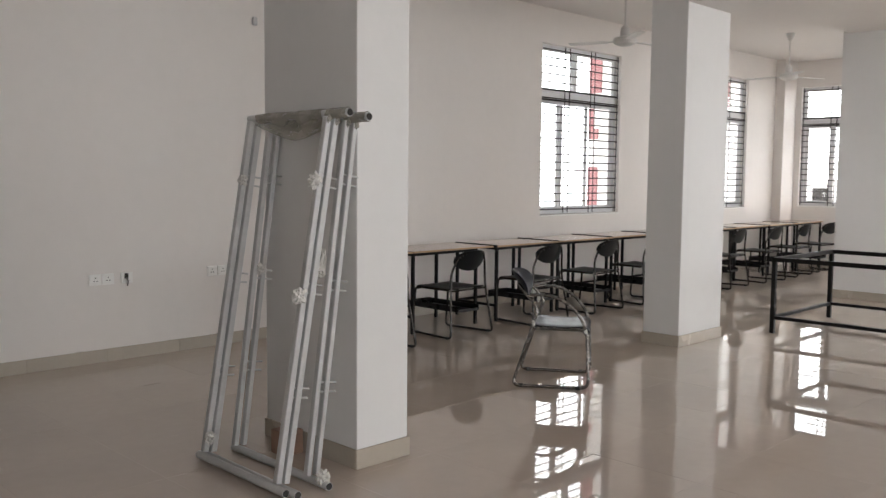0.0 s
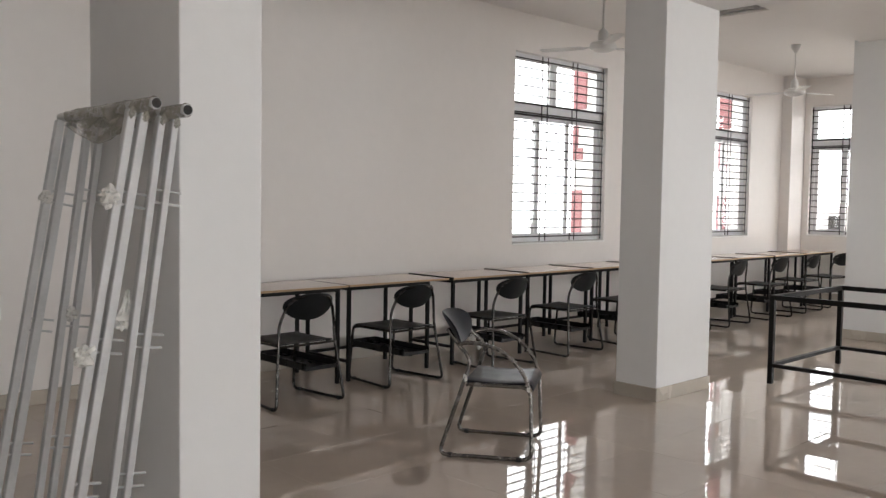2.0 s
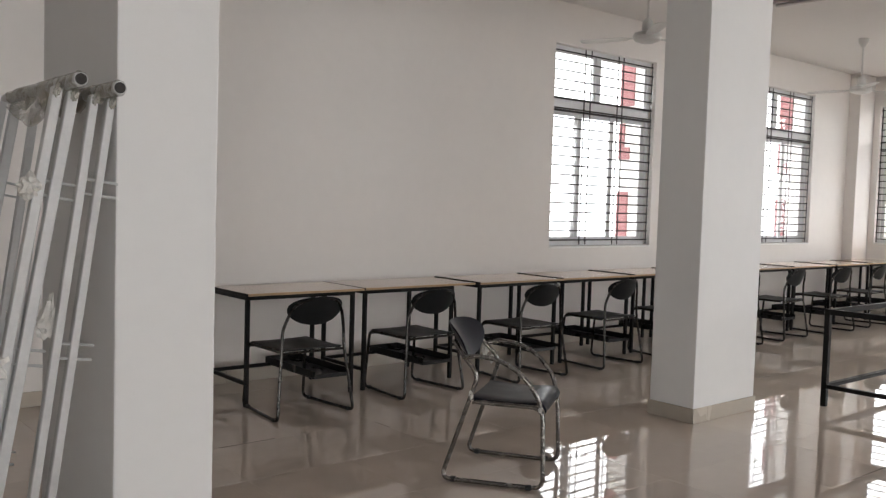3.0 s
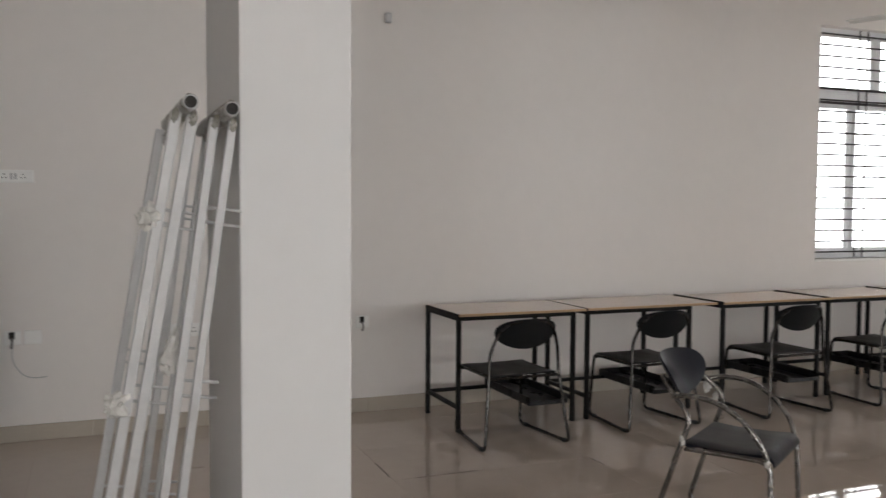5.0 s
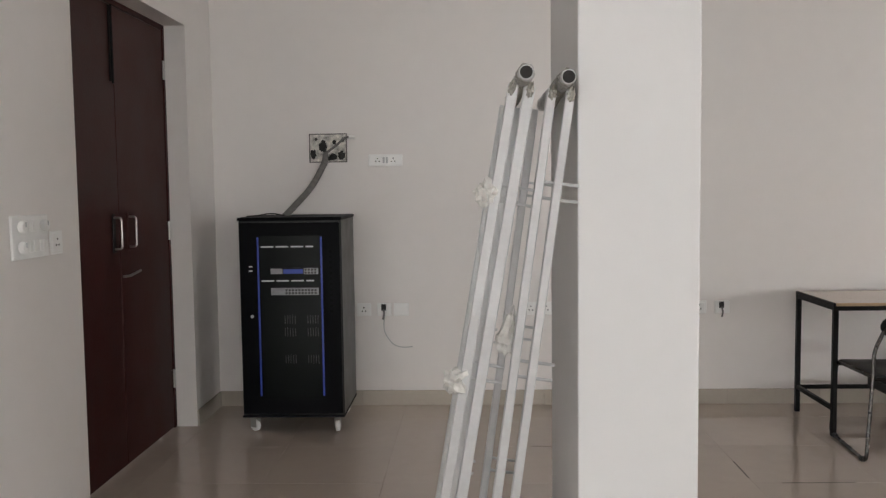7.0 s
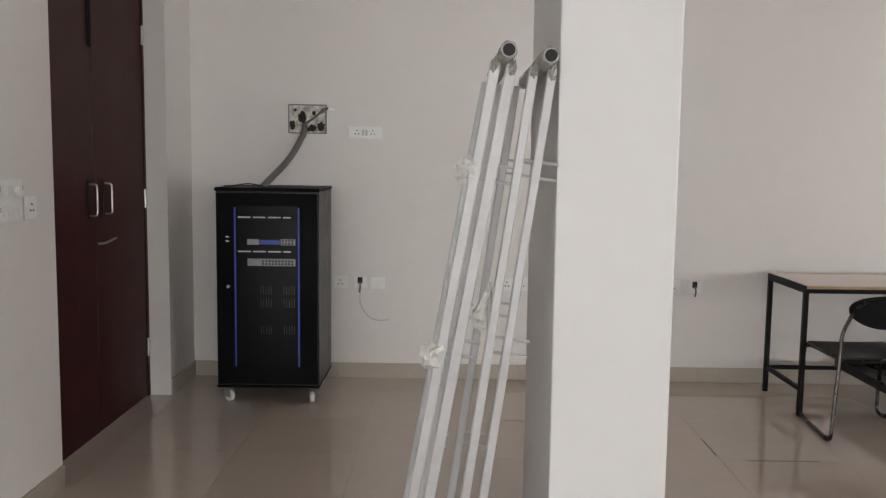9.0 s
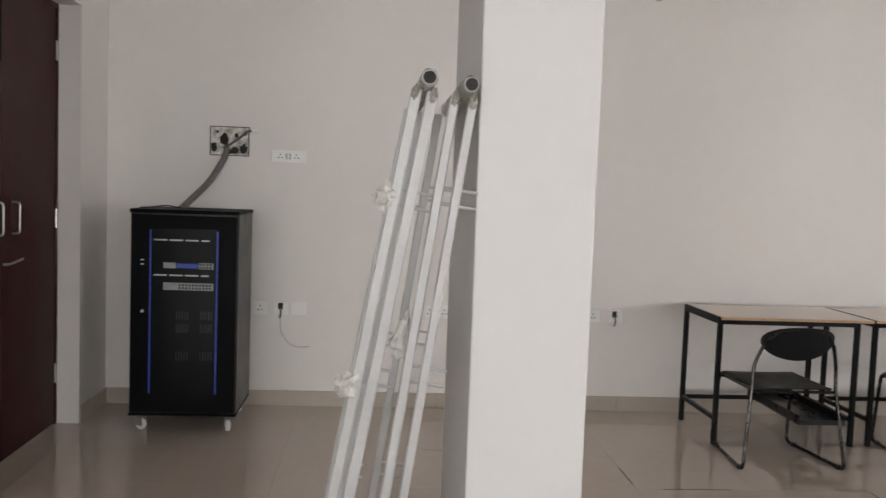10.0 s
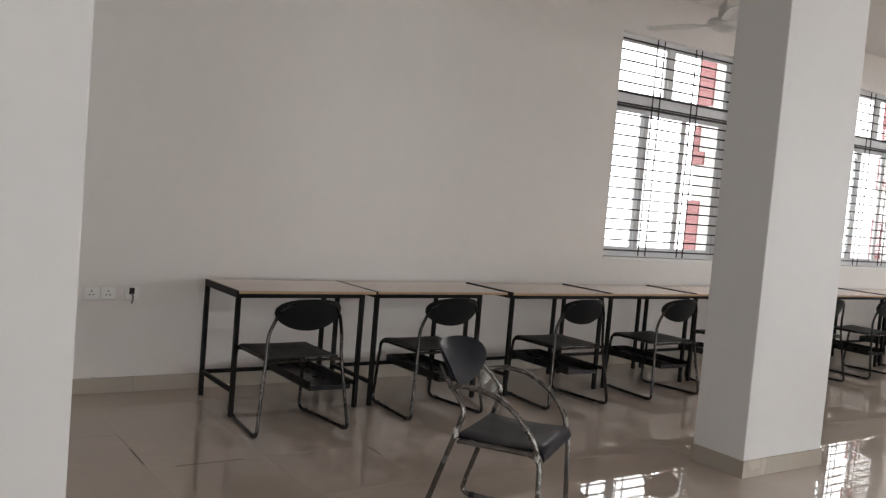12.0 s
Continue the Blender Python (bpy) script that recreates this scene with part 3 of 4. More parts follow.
# ---------------------------------------------------------------- bare table frame
def bare_frame(x0, x1, y0, y1):
    root = thing("table_frame", "bare black square steel table frame without a top", "table frame", "", pose(x0, y0, 0))
    w, d, h, s = x1 - x0, y1 - y0, 0.72, 0.040
    for y in (0, d - s):
        part("top_rail", box(s, w - s, y, y + s, h - s, h, 0.002), BLACK, root)
        part("low_rail", box(s, w - s, y, y + s, 0.135, 0.165, 0.002), BLACK, root)
    for x in (0, w - s):
        part("top_rail", box(x, x + s, s, d - s, h - s, h, 0.002), BLACK, root)
        part("low_rail", box(x, x + s, s, d - s, 0.135, 0.165, 0.002), BLACK, root)
        for y in (0, d - s):
            part("leg", box(x, x + s, y, y + s, 0, h, 0.002), BLACK, root)
    return root


bare_frame(3.53, 4.93, -5.13, -2.955)


# ---------------------------------------------------------------- stacked aluminium frames leaning on the column
def film_sleeve(r, length, seed):
    """A thin, creased film wound round a tube, with a torn lip that hangs below."""
    bm = bmesh.new()
    n, m = 22, max(6, int(length / 0.02))
    rings = []
    for j in range(m + 1):
        y = length * j / m
        ring = []
        for i in range(n):
            a = 2 * math.pi * i / n
            k = noise.noise(Vector((math.cos(a) * 1.6 + seed * 7, y * 26, math.sin(a) * 1.6)))
            hang = max(0.0, -math.sin(a)) ** 6 * 0.05 * max(0.0, noise.noise(Vector((seed * 3, y * 9, 4.0))) + 0.15)
            q = r + 0.0045 * (k + 0.6)
            ring.append(bm.verts.new((math.cos(a) * q, y + 0.006 * k, math.sin(a) * q - hang)))
        rings.append(ring)
    for a, b in zip(rings, rings[1:]):
        for i in range(n):
            bm.faces.new((a[i], a[(i + 1) % n], b[(i + 1) % n], b[i]))
    return bm


def film_flap(y0, y1, z):
    """A thin creased sheet that sags in a point below a tube."""
    bm = bmesh.new()
    n, m = 22, 9
    rows = []
    for j in range(m + 1):
        row = []
        for i in range(n + 1):
            u, v = i / n, j / m
            drop = 0.11 * v * (1 - abs(2 * u - 0.75) ** 1.3 * 0.62)
            row.append(bm.verts.new((0.012 * noise.noise(Vector((u * 7, v * 4, 1.7))) - 0.014 * v, y0 + (y1 - y0) * u, z - max(drop, 0.004 * v))))
        rows.append(row)
    for a, b in zip(rows, rows[1:]):
        for i in range(n):
            bm.faces.new((a[i], a[i + 1], b[i + 1], b[i]))
    bmesh.ops.solidify(bm, geom=bm.faces[:], thickness=0.0006)
    return bm


def alu_frame(x_low, x_top, h, y0, y1, wraps, double=False):
    """A tall frame of two round cross tubes and paired flat bars; it leans in the xz plane."""
    ang = math.degrees(math.atan2(x_top - x_low, h))
    root = thing("metal_frame", "aluminium frame of tubes and paired bars leaning on the column", "metal frame", "stacked metal frames", pose(x_low, y0, 0.0197, 0, ang, 0))
    d, L = y1 - y0, math.hypot(h - 0.0197, x_top - x_low)
    for z, a, b in ((0.0, -0.03, d + 0.02), (L, -0.03, d + 0.02)):
        bm = lathe([(0.0195, a), (0.0195, b), (0.0168, b), (0.0168, b - 0.05)], 20, None, "y")
        shift(bm, 0, 0, z)
        t = part("cross_tube", bm, ALU, root, "", True)
        # Dark discs paint the shade of the bore on closed tube ends.
        for e in (a - 0.001, b + 0.001):
            part("tube_hole", shift(lathe([(0.0166, e - 0.001), (0.0166, e + 0.001)], 16, None, "y"), 0, 0, z), HOLE, t, "dark disc for the shade in the open tube end")
    if double:
        for z, dx in ((0.006, -0.050),):
            bm = lathe([(0.019, -0.005), (0.019, d - 0.02), (0.016, d - 0.02), (0.016, d - 0.06)], 20, None, "y")
            t = part("cross_tube", shift(bm, dx, 0, z - 0.0), ALU, root, "", True)
            part("tube_hole", shift(lathe([(0.016, -0.007), (0.016, -0.005)], 16, None, "y"), dx, 0, z), HOLE, t, "dark disc for the shade in the open tube end")
    for y in (0.105, d - 0.03):
        for x, hw in ((-0.0235, 0.0150), (0.0215, 0.0160)) if double else ((-0.029, 0.0130), (0.022, 0.0125)):
            part("side_bar", box(x - hw, x + hw, y - 0.016, y + 0.016, 0.02, L - 0.02, 0.003), ALU, root)
    for z in (0.415, 0.90, 1.405):
        for y in (0.105, d - 0.03):
            for dz in (0, 0.045):
                part("prong", tube([(-0.02, y, z + dz), (0.082, y, z + dz)], 0.005, 6), ALU, root)
    for y in (-0.022, 0.155):
        part("film_sleeve", shift(film_sleeve(0.0208, 0.15 if y < 0 else d - 0.22, y + L), 0, y, L), FILM, root, "dirty thin packing film")
    for x, k in ((-0.026, 0.0), (0.024, 2.0)):
        part("film_scrap", shift(crumple(0.010, 0.012, 0.020, L + k), x, 0.087, L - 0.03), FILM, root, "dirty thin packing film")
    if double:
        part("film_flap", film_flap(0.13, d - 0.06, L - 0.018), FILM, root, "loose dirty film hanging under the tube")
    for x, y, z, s in wraps:
        bm = crumple(0.026 * s, 0.022 * s, 0.03 * s, z + y)
        if s > 1.25:                                   # a torn end that tapers upwards
            for v in bm.verts:
                k = max(0.0, v.co.z / (0.03 * s))
                v.co = Vector((v.co.x * (1 - 0.62 * min(k, 1.2)) * 1.05, v.co.y * 0.8, v.co.z * (1.15 + 1.0 * k)))
        shift(bm, x, y, z)
        part("plastic_wrap", bm, WRAP, root, "crumpled milky plastic wrap")
    return root


alu_frame(-2.195, -1.893, 1.742, -3.365, -2.585, [(-0.05, 0.10, 1.42, 1.2), (-0.05, 0.10, 0.885, 1.2), (-0.04, 0.70, 0.10, 1.0), (-0.03, 0.74, 1.42, 0.9)], True)
alu_frame(-2.024, -1.784, 1.728, -3.37, -2.60, [(-0.055, 0.135, 1.0, 1.3), (0.0, 0.02, 0.03, 1.2), (0.0, 0.73, 0.95, 1.0)])


carton = tagged(part("small_carton", box(-1.90, -1.78, -2.86, -2.74, 0.0, 0.125, 0.003), CARTON), "small brown carton on the floor behind the frames", "box")


# ---------------------------------------------------------------- network cabinet
def network_cabinet(m):
    """A floor rack on castors; x across the front, y to the back, the front face at y = 0."""
    w, d, z0, z1 = 0.605, 0.55, 0.105, 1.28
    root = thing("network_cabinet", "black steel network cabinet on castors with smoked door and blue trim", "cabinet", "", m)
    bm = box(0, w, 0.02, d, z0, z1 - 0.02, 0.004)
    part("body", bm, RACKSHEEN, root)
    part("top_panel", box(-0.004, w + 0.004, 0.0, d + 0.004, z1 - 0.02, z1, 0.004), RACKM, root)
    part("base_panel", box(-0.002, w + 0.002, 0.004, d, z0 - 0.012, z0, 0.003), RACKM, root)
    door = part("door", box(0.008, w - 0.008, -0.002, 0.02, z0 + 0.012, z1 - 0.03, 0.004), RACKM, root)
    part("smoked_panel", box(0.125, 0.485, -0.0045, -0.002, 0.21, 1.175, 0.001), SMOKED, door, "smoked see-through panel")
    for x in (0.117, 0.489):
        part("trim_strip", box(x - 0.005, x + 0.005, -0.007, -0.002, 0.225, 1.165, 0.001), BLUE, door, "blue vertical strip")
    part("lock", shift(lathe([(0.009, -0.012), (0.009, -0.002)], 12, None, "y"), 0.075, 0, 0.70), STEEL, door, "round steel lock", True)
    for z in (0.965, 0.99):
        part("badge", box(0.062, 0.082, -0.004, -0.002, z, z + 0.006), WHITEP, door)
    for i in range(12):
        z = 0.72 + i * 0.032
        part("vent_slot", box(0.535, 0.552, -0.0035, -0.0015, z, z + 0.014), SMOKED, door)
    for z in (1.105, 0.905):
        for i in range(4):
            x = 0.135 + i * 0.088
            part("patch_panel_strip", box(x, x + 0.074 if i < 3 else x + 0.045, -0.0062, -0.0042, z, z + 0.008), GREYP, door, "pale patch panel edge")
    for z, k in ((0.945, 0), (0.825, 1)):
        sw = part("switch_front", box(0.19, 0.47, -0.0065, -0.0042, z, z + 0.042), GREYDIM if k else RACKM, door, "grey network switch front")
        if not k:
            part("switch_badge", box(0.19, 0.26, -0.0072, -0.0062, z + 0.004, z + 0.036), GREYDIM, sw)
            part("switch_ports", box(0.385, 0.47, -0.0072, -0.0062, z + 0.002, z + 0.038), GREYDIM, sw)
            part("switch_cables", box(0.265, 0.38, -0.0072, -0.0062, z + 0.006, z + 0.032), BLUE, sw)
        for i in range(10 if k else 4):
            x = (0.275 if k else 0.39) + i * 0.019
            for zz in (z + 0.006, z + 0.023):
                part("port", box(x, x + 0.012, -0.0085, -0.0075 if not k else -0.0062, zz, zz + 0.011), HOLE, sw)
    for zz in (0.655, 0.58, 0.42):
        for bx in (0.265, 0.40):
            for i in range(5):
                part("slot", box(bx + i * 0.015, bx + i * 0.015 + 0.004, -0.0058, -0.0042, zz, zz + 0.05), RACKSHEEN, door)
    for i, (x, y) in enumerate(((0.05, 0.06), (w - 0.05, 0.06), (0.05, d - 0.06), (w - 0.05, d - 0.06))):
        turn = Matrix.Rotation(radians((62, 12, 40, -25)[i]), 3, "Z")

        def swivel(bm):
            bmesh.ops.rotate(bm, verts=bm.verts, cent=(0, 0, 0), matrix=turn)
            return shift(bm, x, y, 0)

        bm = box(-0.026, 0.026, -0.026, 0.026, z0 - 0.017, z0 - 0.0125, 0.001)
        lathe([(0.011, z0 - 0.030), (0.017, z0 - 0.026), (0.017, z0 - 0.0175)], 14, bm)
        box(-0.019, 0.019, -0.022, 0.016, z0 - 0.034, z0 - 0.0305, 0.001, bm)
        for e in (-1, 1):
            box(e * 0.0185 - 0.0015, e * 0.0185 + 0.0015, -0.034, 0.010, 0.026, z0 - 0.0305, 0.001, bm)
        c = part("castor", swivel(bm), STEEL, root, "steel castor fork with pale wheel")
        part("wheel", swivel(shift(lathe([(0.010, -0.015), (0.028, -0.013), (0.032, -0.008), (0.032, 0.008), (0.028, 0.013), (0.010, 0.015)], 18, None, "x"), 0, -0.014, 0.0325)), WHITEP, c, "", True)
    return root


network_cabinet(pose(-3.405, -0.655, 0))
duct = fillet([(-3.19, -0.36, 1.276), (-3.17, -0.33, 1.30), (-3.06, -0.12, 1.45), (-2.985, -0.02, 1.62), (-2.985, 0.02, 1.70)], 0.12, 6)
cable = tagged(part("cable_duct", tube(duct, 0.021, 10), CONDUIT, None, "", True), "grey flexible cable duct from wall box to cabinet top", "cable")
wire = fillet([(-3.19, -0.38, 1.284), (-3.26, -0.42, 1.30), (-3.33, -0.48, 1.286), (-3.39, -0.5, 1.284)], 0.04, 4)
tagged(part("thin_cable", tube(wire, 0.004, 6), RUBBER, None, "", True), "thin black cable lying on the cabinet top", "cable")


def wall_box():
    """A roughly cut electrical box in the wall with a cable clamp in it."""
    root = thing("wall_box", "open metal junction box in rough broken plaster", "junction box", "", pose(-3.085, 0, 1.62))
    bm = bmesh.new()
    n = 9
    rows = []
    for j in range(n):
        rows.append([bm.verts.new((0.235 * i / (n - 1), -0.004 - 0.012 * abs(noise.noise(Vector((i * 0.9, j * 0.9, 3.1)))), 0.175 * j / (n - 1))) for i in range(n)])
    for a, b in zip(rows, rows[1:]):
        for i in range(n - 1):
            bm.faces.new((a[i], a[i + 1], b[i + 1], b[i]))
    part("back", bm, MASON, root, "rough grey-white mortar")
    bm = box(-0.006, 0.0, -0.014, -0.001, -0.006, 0.181)
    box(0.235, 0.241, -0.014, -0.001, -0.006, 0.181, 0, bm)
    box(0.0, 0.235, -0.014, -0.001, 0.175, 0.181, 0, bm)
    box(0.0, 0.235, -0.014, -0.001, -0.006, 0.0, 0, bm)
    part("rim", bm, CONDUIT, root)
    # Dark lumps on the mortar stand in for shaded holes.
    for i, (x, z, w, h) in enumerate(((0.085, 0.10, 0.035, 0.05), (0.15, 0.03, 0.035, 0.03), (0.02, 0.05, 0.022, 0.04), (0.205, 0.04, 0.03, 0.035), (0.16, 0.125, 0.016, 0.02), (0.11, 0.02, 0.03, 0.022), (0.04, 0.145, 0.012, 0.012), (0.215, 0.14, 0.012, 0.02))):
        part("broken_hole", shift(crumple(w * 0.72, 0.012, h * 0.72, i * 1.3 + 0.4), x, -0.010, z), HOLE, root, "dark lump for the shade of a ragged hole")
    part("loose_wire", tube(fillet([(0.10, -0.02, 0.05), (0.17, -0.03, 0.10), (0.235, -0.035, 0.155), (0.27, -0.02, 0.155)], 0.03), 0.008, 8), CONDUIT, root, "", True)
    part("wire_cap", tube([(0.255, -0.025, 0.155), (0.295, -0.02, 0.155)], 0.013, 8), WHITEP, root, "white cap")
    return root


wall_box()


def socket_plate(name, x, z, w, h, style, y=0.0, m=None, label="", group="wall sockets"):
    root = thing(name, label or "white plastic socket plate on the wall", "socket", group, m if m is not None else pose(x, y, z))
    part("plate", box(0, w, -0.0102, -0.001, 0, h, 0.003), WHITEP, root)
    if style == "triple":
        part("rim", box(0.008, w - 0.008, -0.0125, -0.0103, 0.008, h - 0.008, 0.001), WHITEP, root)
        for cx in (w * 0.27, w * 0.73):
            for dx, dz in ((0, 0.012), (-0.011, -0.008), (0.011, -0.008)):
                part("pin_hole", shift(lathe([(0.0042, -0.0115), (0.0042, -0.0095)], 8, None, "y"), cx + dx, -0.003, h / 2 + dz), HOLE, root)
        for dx in (-0.018, 0.004):
            part("rocker", box(w / 2 + dx, w / 2 + dx + 0.014, -0.017, -0.0126, h * 0.25, h * 0.75, 0.002), GREYP, root)
    elif style == "single":
        part("rim", box(w * 0.12, w * 0.88, -0.012, -0.0095, h * 0.12, h * 0.88, 0.002), WHITEP, root)
        for dx, dz in ((0, 0.014), (-0.011, -0.010), (0.011, -0.010)):
            part("pin_hole", shift(lathe([(0.0045, -0.0135), (0.0045, -0.0115)], 8, None, "y"), w / 2 + dx, 0, h / 2 + dz), HOLE, root)
    elif style == "open":
        part("opening", box(w * 0.28, w * 0.62, -0.012, -0.0095, h * 0.42, h * 0.92, 0.001), HOLE, root, "dark open module")
        part("loose_plug", tube(fillet([(w * 0.45, -0.012, h * 0.5), (w * 0.5, -0.035, h * 0.2), (w * 0.42, -0.03, -0.02)], 0.02), 0.006, 6), CONDUIT, root, "", True)
    elif style == "switch":
        for k in range(2):
            part("rocker", box(w * (0.15 + 0.4 * k), w * (0.45 + 0.4 * k), -0.014, -0.010, h * 0.2, h * 0.8, 0.002), WHITEP, root)
    return root


socket_plate("power_socket", -2.705, 1.585, 0.222, 0.078, "triple", label="white triple socket plate on the wall above the cabinet")
for gx in (-2.80, -1.70, -0.705):
    socket_plate("power_socket", gx, 0.60, 0.095, 0.085, "single")
    socket_plate("power_socket", gx + 0.10, 0.60, 0.095, 0.085, "single") if gx > -2.5 else None
    socket_plate("data_socket", gx + (0.25 if gx > -2.5 else 0.135), 0.60, 0.095, 0.085, "open", label="white data plate with an open dark module and hanging lead")
socket_plate("power_socket", -2.555, 0.60, 0.10, 0.085, "plain", label="white blank plate on the wall")
lead = fillet([(-2.615, -0.02, 0.62), (-2.625, -0.03, 0.50), (-2.56, -0.03, 0.41), (-2.50, -0.02, 0.39), (-2.43, -0.012, 0.395)], 0.06, 5)
tagged(part("thin_cable", tube(lead, 0.003, 6), GREYP, None, "", True), "thin grey lead hanging from the wall socket", "cable")
for x in (1.62, 2.33, 3.36):
    tagged(part("data_lead", tube(fillet([(x, -0.012, 0.70), (x + 0.01, -0.03, 0.64), (x + 0.04, -0.035, 0.63), (x + 0.035, -0.012, 0.68)], 0.02), 0.005, 6), CONDUIT, None, "", True), "short grey lead looped on the wall under a table", "cable")
def switch_board():
    """A wide plate with round regulator knobs and rockers beside the door."""
    root = thing("light_switch", "white switch plate with round regulator knobs beside the door", "light switch", "switches beside the door", pose(DX, -2.57, 1.195, 0, 0, 90))
    part("plate", box(0, 0.275, -0.011, -0.001, 0, 0.165, 0.003), WHITEP, root)
    for x, z in ((0.225, 0.122), (0.055, 0.045), (0.055, 0.122)):
        part("knob", shift(lathe([(0.020, -0.014), (0.024, -0.020), (0.020, -0.034), (0.010, -0.036)], 18, None, "y"), x, 0, z), WHITEP, root, "", True)
        part("knob_mark", box(x - 0.003, x + 0.003, -0.038, -0.035, z, z + 0.018), GREYP, root)
    for x, z in ((0.12, 0.10), (0.155, 0.10), (0.12, 0.022), (0.155, 0.022), (0.20, 0.022), (0.235, 0.022)):
        part("rocker", box(x, x + 0.026, -0.015, -0.011, z, z + 0.045, 0.002), WHITEP, root)


switch_board()
socket_plate("light_switch", 0, 0, 0.10, 0.095, "single", m=pose(DX, -2.275, 1.195, 0, 0, 90), label="small white socket plate beside the switches", group="switches beside the door")
tagged(part("wall_hook", box(-0.245, -0.20, -0.03, 0, 2.73, 2.80, 0.008), GREYP), "small grey fixing stub high on the wall", "bracket")


# ---------------------------------------------------------------- ceiling fans and lamp
def ceiling_fan(m, hub_z, turn):
    root = thing("ceiling_fan", "white three-blade ceiling fan at rest on a long rod", "ceiling fan", "ceiling fans", m)
    part("canopy", lathe([(0.02, H - 0.10), (0.055, H - 0.04), (0.06, H)], 20), FANM, root, "", True)
    part("rod", tube([(0, 0, hub_z + 0.06), (0, 0, H - 0.05)], 0.011, 8), FANM, root, "", True)
    part("motor", lathe([(0.02, hub_z + 0.16), (0.045, hub_z + 0.13), (0.05, hub_z + 0.05), (0.11, hub_z + 0.03), (0.125, hub_z), (0.11, hub_z - 0.03), (0.06, hub_z - 0.05), (0.02, hub_z - 0.055)], 24), FANM, root, "", True)
    for k in range(3):
        a = radians(turn + 120 * k)
        bm = bmesh.new()
        sec = []
        for r, w in ((0.12, 0.035), (0.17, 0.045), (0.20, 0.105), (0.40, 0.125), (0.58, 0.115), (0.61, 0.07)):
            sec.append([bm.verts.new((r, y, hub_z + dz + y * 0.07)) for y, dz in ((-w / 2, 0), (0, 0.006), (w / 2, 0), (w / 2, -0.005), (0, 0.001), (-w / 2, -0.005))])
        for p, q in zip(sec, sec[1:]):
            for i in range(6):
                bm.faces.new((p[i], p[(i + 1) % 6], q[(i + 1) % 6], q[i]))
        bm.faces.new(sec[0][::-1])
        bm.faces.new(sec[-1])
        bmesh.ops.rotate(bm, verts=bm.verts, cent=(0, 0, 0), matrix=Matrix.Rotation(a, 3, "Z"))
        part("blade", bm, FANM, root)
    return root


ceiling_fan(pose(3.42, -1.335, 0), 2.879, 108)
ceiling_fan(pose(7.50, -1.30, 0), 2.865, 97)
lamp = thing("tube_light", "unlit white batten tube light on the ceiling", "ceiling light", "", pose(5.16, -2.10, H))
part("batten", box(-0.06, 0.06, 0, 0.60, -0.035, 0, 0.006), GREYP, lamp)
part("tube", tube([(0, 0.02, -0.052), (0, 0.58, -0.052)], 0.016, 10), FANM, lamp, "white tube", True)

# ---------------------------------------------------------------- outside
ground = structure("ground", box(-300, 300, -300, 300, -4.2, -4.0), SOIL, "open ground around the building, kept pale to bounce daylight in", "ground")


def window_fin(x, n):
    """A white outer pier with red panels that stands beside a window."""
    root = thing("facade_pier", "white outer pier with red painted panels beside a window", "pier", "outer piers", pose(x, T, -4.0))
    part("shaft", box(0.0, 0.30, 0.001, 0.34, 0, 8.2, 0.01), OUTW, root)
    for z0, z1, y0 in ((4.2, 5.60, 0.20), (5.98, 6.12, 0.20), (6.121, 6.40, 0.28), (6.60, 7.9, 0.16)):
        part("panel", box(-0.02, 0.28, y0, 0.36, z0, z1, 0.006), TERRA, root, "red painted panel")
    return root


for i, x in enumerate(WINS):
    window_fin(x + 1.775, i)


def far_house():
    root = thing("far_house", "pale house with dark windows far outside", "house", "", pose(75, 24, -4.0))
    part("wall", box(0, 8, -9, 9, 0, 5.2, 0.02), OUTW, root)
    part("roof", box(-0.3, 8.3, -9.3, 9.3, 5.2, 5.45, 0.02), OUTW, root)
    for z in (0.9, 3.4):
        for k in range(6):
            part("window", box(-0.05, 0.02, -7.8 + k * 2.7, -6.4 + k * 2.7, z, z + 1.3, 0.01), HOLE, root, "dark window")
    return root


far_house()

# ---------------------------------------------------------------- skirting and floor pieces
structure("floor", box(WX - T, EX + T, SY - T, T, -0.14, -0.004), GROUT, "beige polished floor tiles with fine joints", "floor")
FLOOR = bpy.data.objects["floor"]
TS, GX, GY = 0.6, -0.685, -0.33
joint = 0.0007


def tile_mesh(w, d, name):
    b = box(0, w, 0, d, -0.0035, 0.0, 0.0004)
    bmesh.ops.recalc_face_normals(b, faces=b.faces)
    me = bpy.data.meshes.new(name)
    b.to_mesh(me)
    b.free()
    me.materials.append(TILE)
    return me


whole = tile_mesh(TS - joint, TS - joint, "tile")
rest = bmesh.new()
rnd = random.Random(7)
ix0, ix1 = math.floor((WX - GX) / TS), math.ceil((EX - GX) / TS)
iy0, iy1 = math.floor((SY - GY) / TS), math.ceil((0 - GY) / TS)
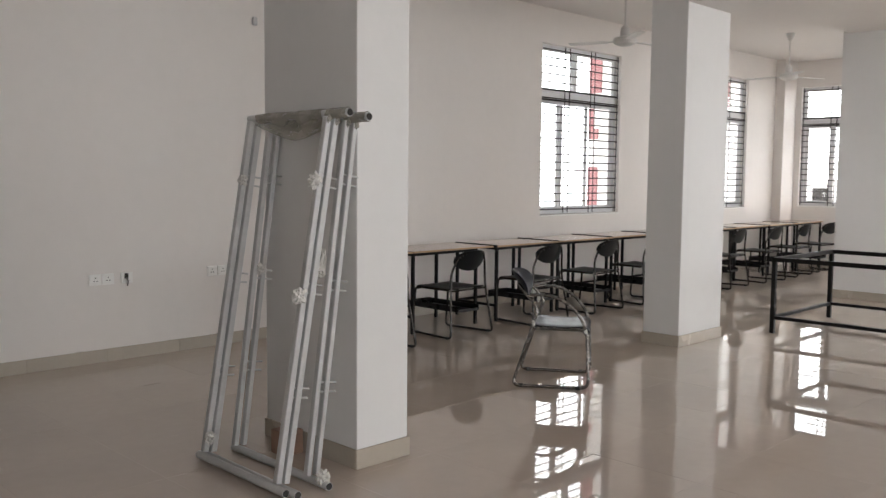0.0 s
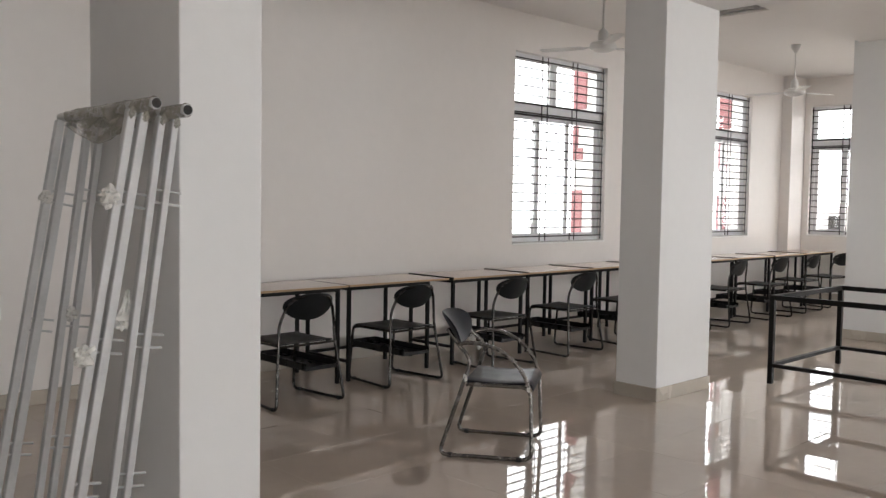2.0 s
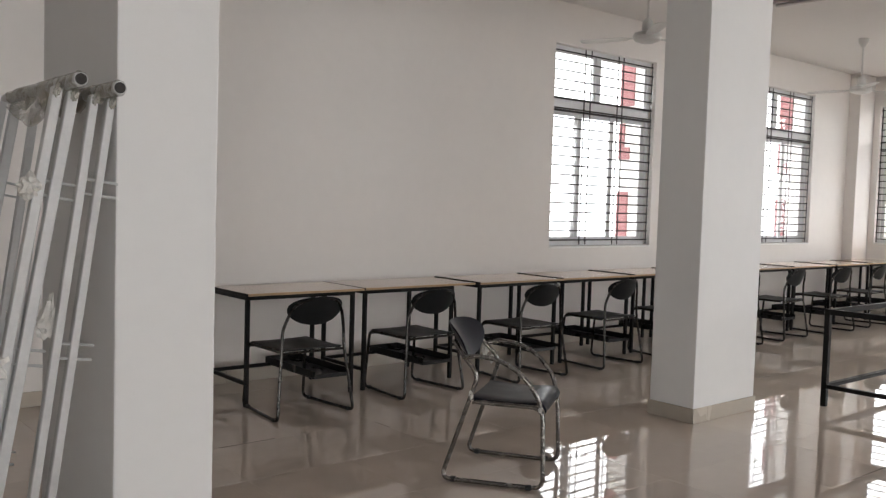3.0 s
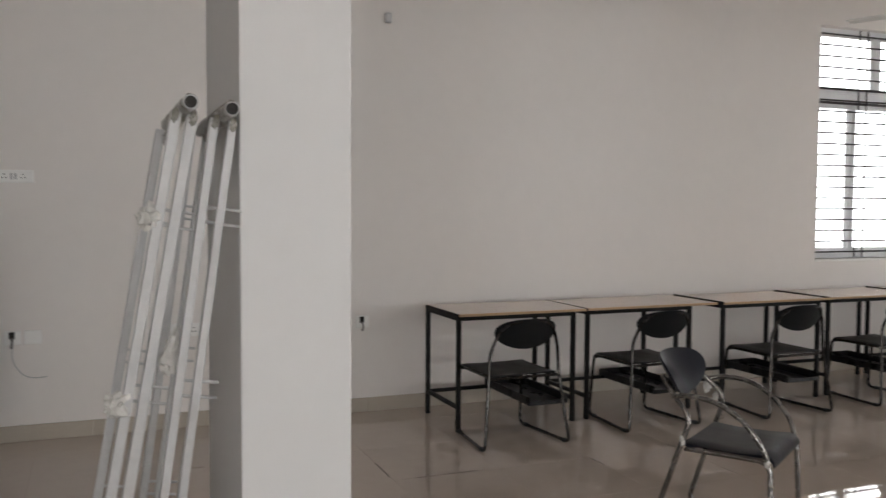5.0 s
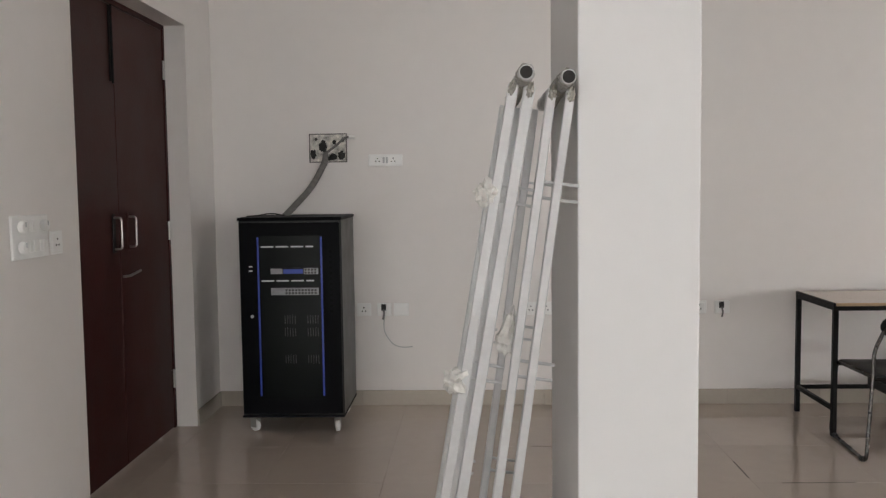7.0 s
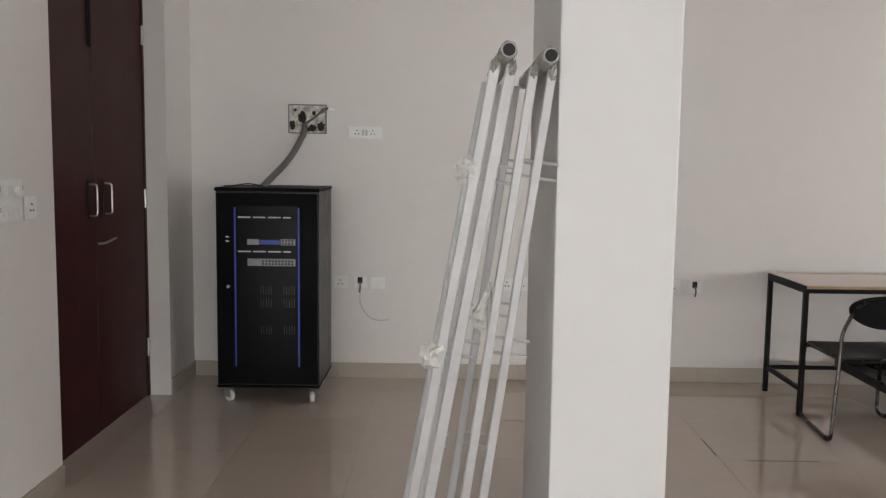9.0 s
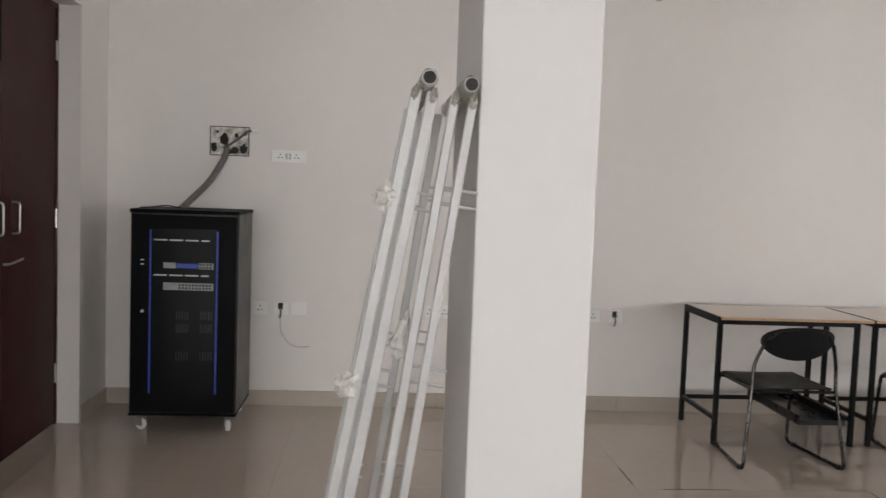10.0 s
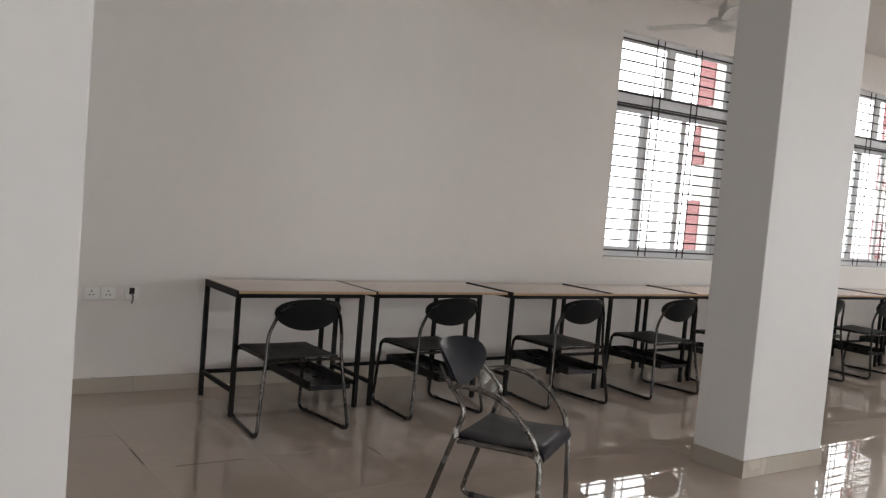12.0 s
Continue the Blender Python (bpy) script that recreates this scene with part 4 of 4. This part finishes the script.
for ix in range(ix0, ix1):
    for iy in range(iy0, iy1):
        x0, y0 = GX + ix * TS, GY + iy * TS
        if x0 + TS > EX + T or y0 + TS > T or x0 < WX - T or y0 < SY - T:
            a, b = max(x0, WX - 0.1), min(x0 + TS, EX + 0.1)
            c, d = max(y0, SY - 0.1), min(y0 + TS, 0.1)
            if b - a > 0.02 and d - c > 0.02:
                box(a, b - joint, c, d - joint, -0.0035, 0.0, 0, rest)
        elif -3.9 < x0 < 9.2 and y0 > -7.0:
            o = new("tile", whole)
            o.location = (x0, y0, 0)
            o.rotation_euler = (rnd.uniform(-0.0008, 0.0008), rnd.uniform(-0.0008, 0.0008), 0)
            o.parent = FLOOR
        else:
            box(x0, x0 + TS - joint, y0, y0 + TS - joint, -0.0035, 0.0, 0, rest)
tagged(part("tile_field", rest, TILE, FLOOR), kind="stuff")


def skirting(name, p, q, th=0.011):
    """A run of skirting tiles from p to q on the floor; they stand to the left of the way p to q."""
    p, q = Vector((*p, 0)), Vector((*q, 0))
    L = (q - p).length
    ang = math.degrees(math.atan2(q.y - p.y, q.x - p.x))
    root = thing(name, "beige tile skirting along the wall foot", "skirting", "", pose(p.x, p.y, 0, 0, 0, ang), "structure")
    x = 0.0
    while x < L - 0.005:
        e = min(x + 0.6, L)
        part("skirting_tile", box(x + 0.0006, e - 0.0006, 0.0005, th, 0.0005, 0.10, 0.0015), SKIRT, root)
        x = e
    return root


skirting("baseboard_north", (EX - 0.02, 0), (DX, 0))
north = bpy.data.objects["baseboard_north"]
bm = bmesh.new()
rnd = random.Random(11)
x = 0.3
while x < 13.6:
    w, h = rnd.uniform(0.01, 0.09), rnd.uniform(0.003, 0.009)
    z = 0.1005 if rnd.random() < 0.7 else rnd.uniform(0.05, 0.09)
    box(x, x + w, 0.0112 if z < 0.1 else 0.001, 0.0128 if z < 0.1 else 0.0095, z, z + h, 0.001, bm)
    x += w + rnd.choice((0.03, 0.12, 0.5, 0.9)) * rnd.uniform(0.5, 1.5)
tagged(part("mortar_smear", bm, MASON, north, "dried white mortar crumbs along the skirting"), kind="stuff")
skirting("baseboard_door_1", (DX, 0), (DX, DOOR[1]))
skirting("baseboard_door_2", (DX, DOOR[0]), (DX, RY))
skirting("baseboard_east", (EX, -4.0), (EX, -0.2))
for i, (x0, x1, y0, y1) in enumerate(COLUMNS):
    e = 0.011
    skirting(f"baseboard_column_{i + 1}_a", (x1 + e, y0), (x0 - e, y0))
    skirting(f"baseboard_column_{i + 1}_b", (x0, y0), (x0, y1))
    skirting(f"baseboard_column_{i + 1}_c", (x0 - e, y1), (x1 + e, y1))
    skirting(f"baseboard_column_{i + 1}_d", (x1, y1), (x1, y0))


# ---------------------------------------------------------------- small marks on the floor
def floor_mark(x0, y0, x1, y1, w):
    """A thin worn line of dirt along a joint."""
    a, b = Vector((x0, y0, 0.0006)), Vector((x1, y1, 0.0006))
    pts = [a.lerp(b, i / 8) + Vector((0.004 * noise.noise(Vector((x0, i * 0.7, 0))), 0.004 * noise.noise(Vector((y0, i * 0.9, 5))), 0)) for i in range(9)]
    tagged(part("floor_mark", tube(pts, 0.001, 4, None, (w, 0.001)), SCUFF), "thin dark scuff along a floor tile joint", "scuff", "scuffs on the floor")


floor_mark(-0.686, -1.20, -0.687, -1.46, 0.006)
floor_mark(-0.55, -1.532, -0.20, -1.530, 0.004)
floor_mark(-1.72, -0.931, -1.60, -0.930, 0.004)
floor_mark(0.512, -1.55, 0.515, -1.70, 0.005)
floor_mark(1.95, -3.93, 2.35, -3.932, 0.004)
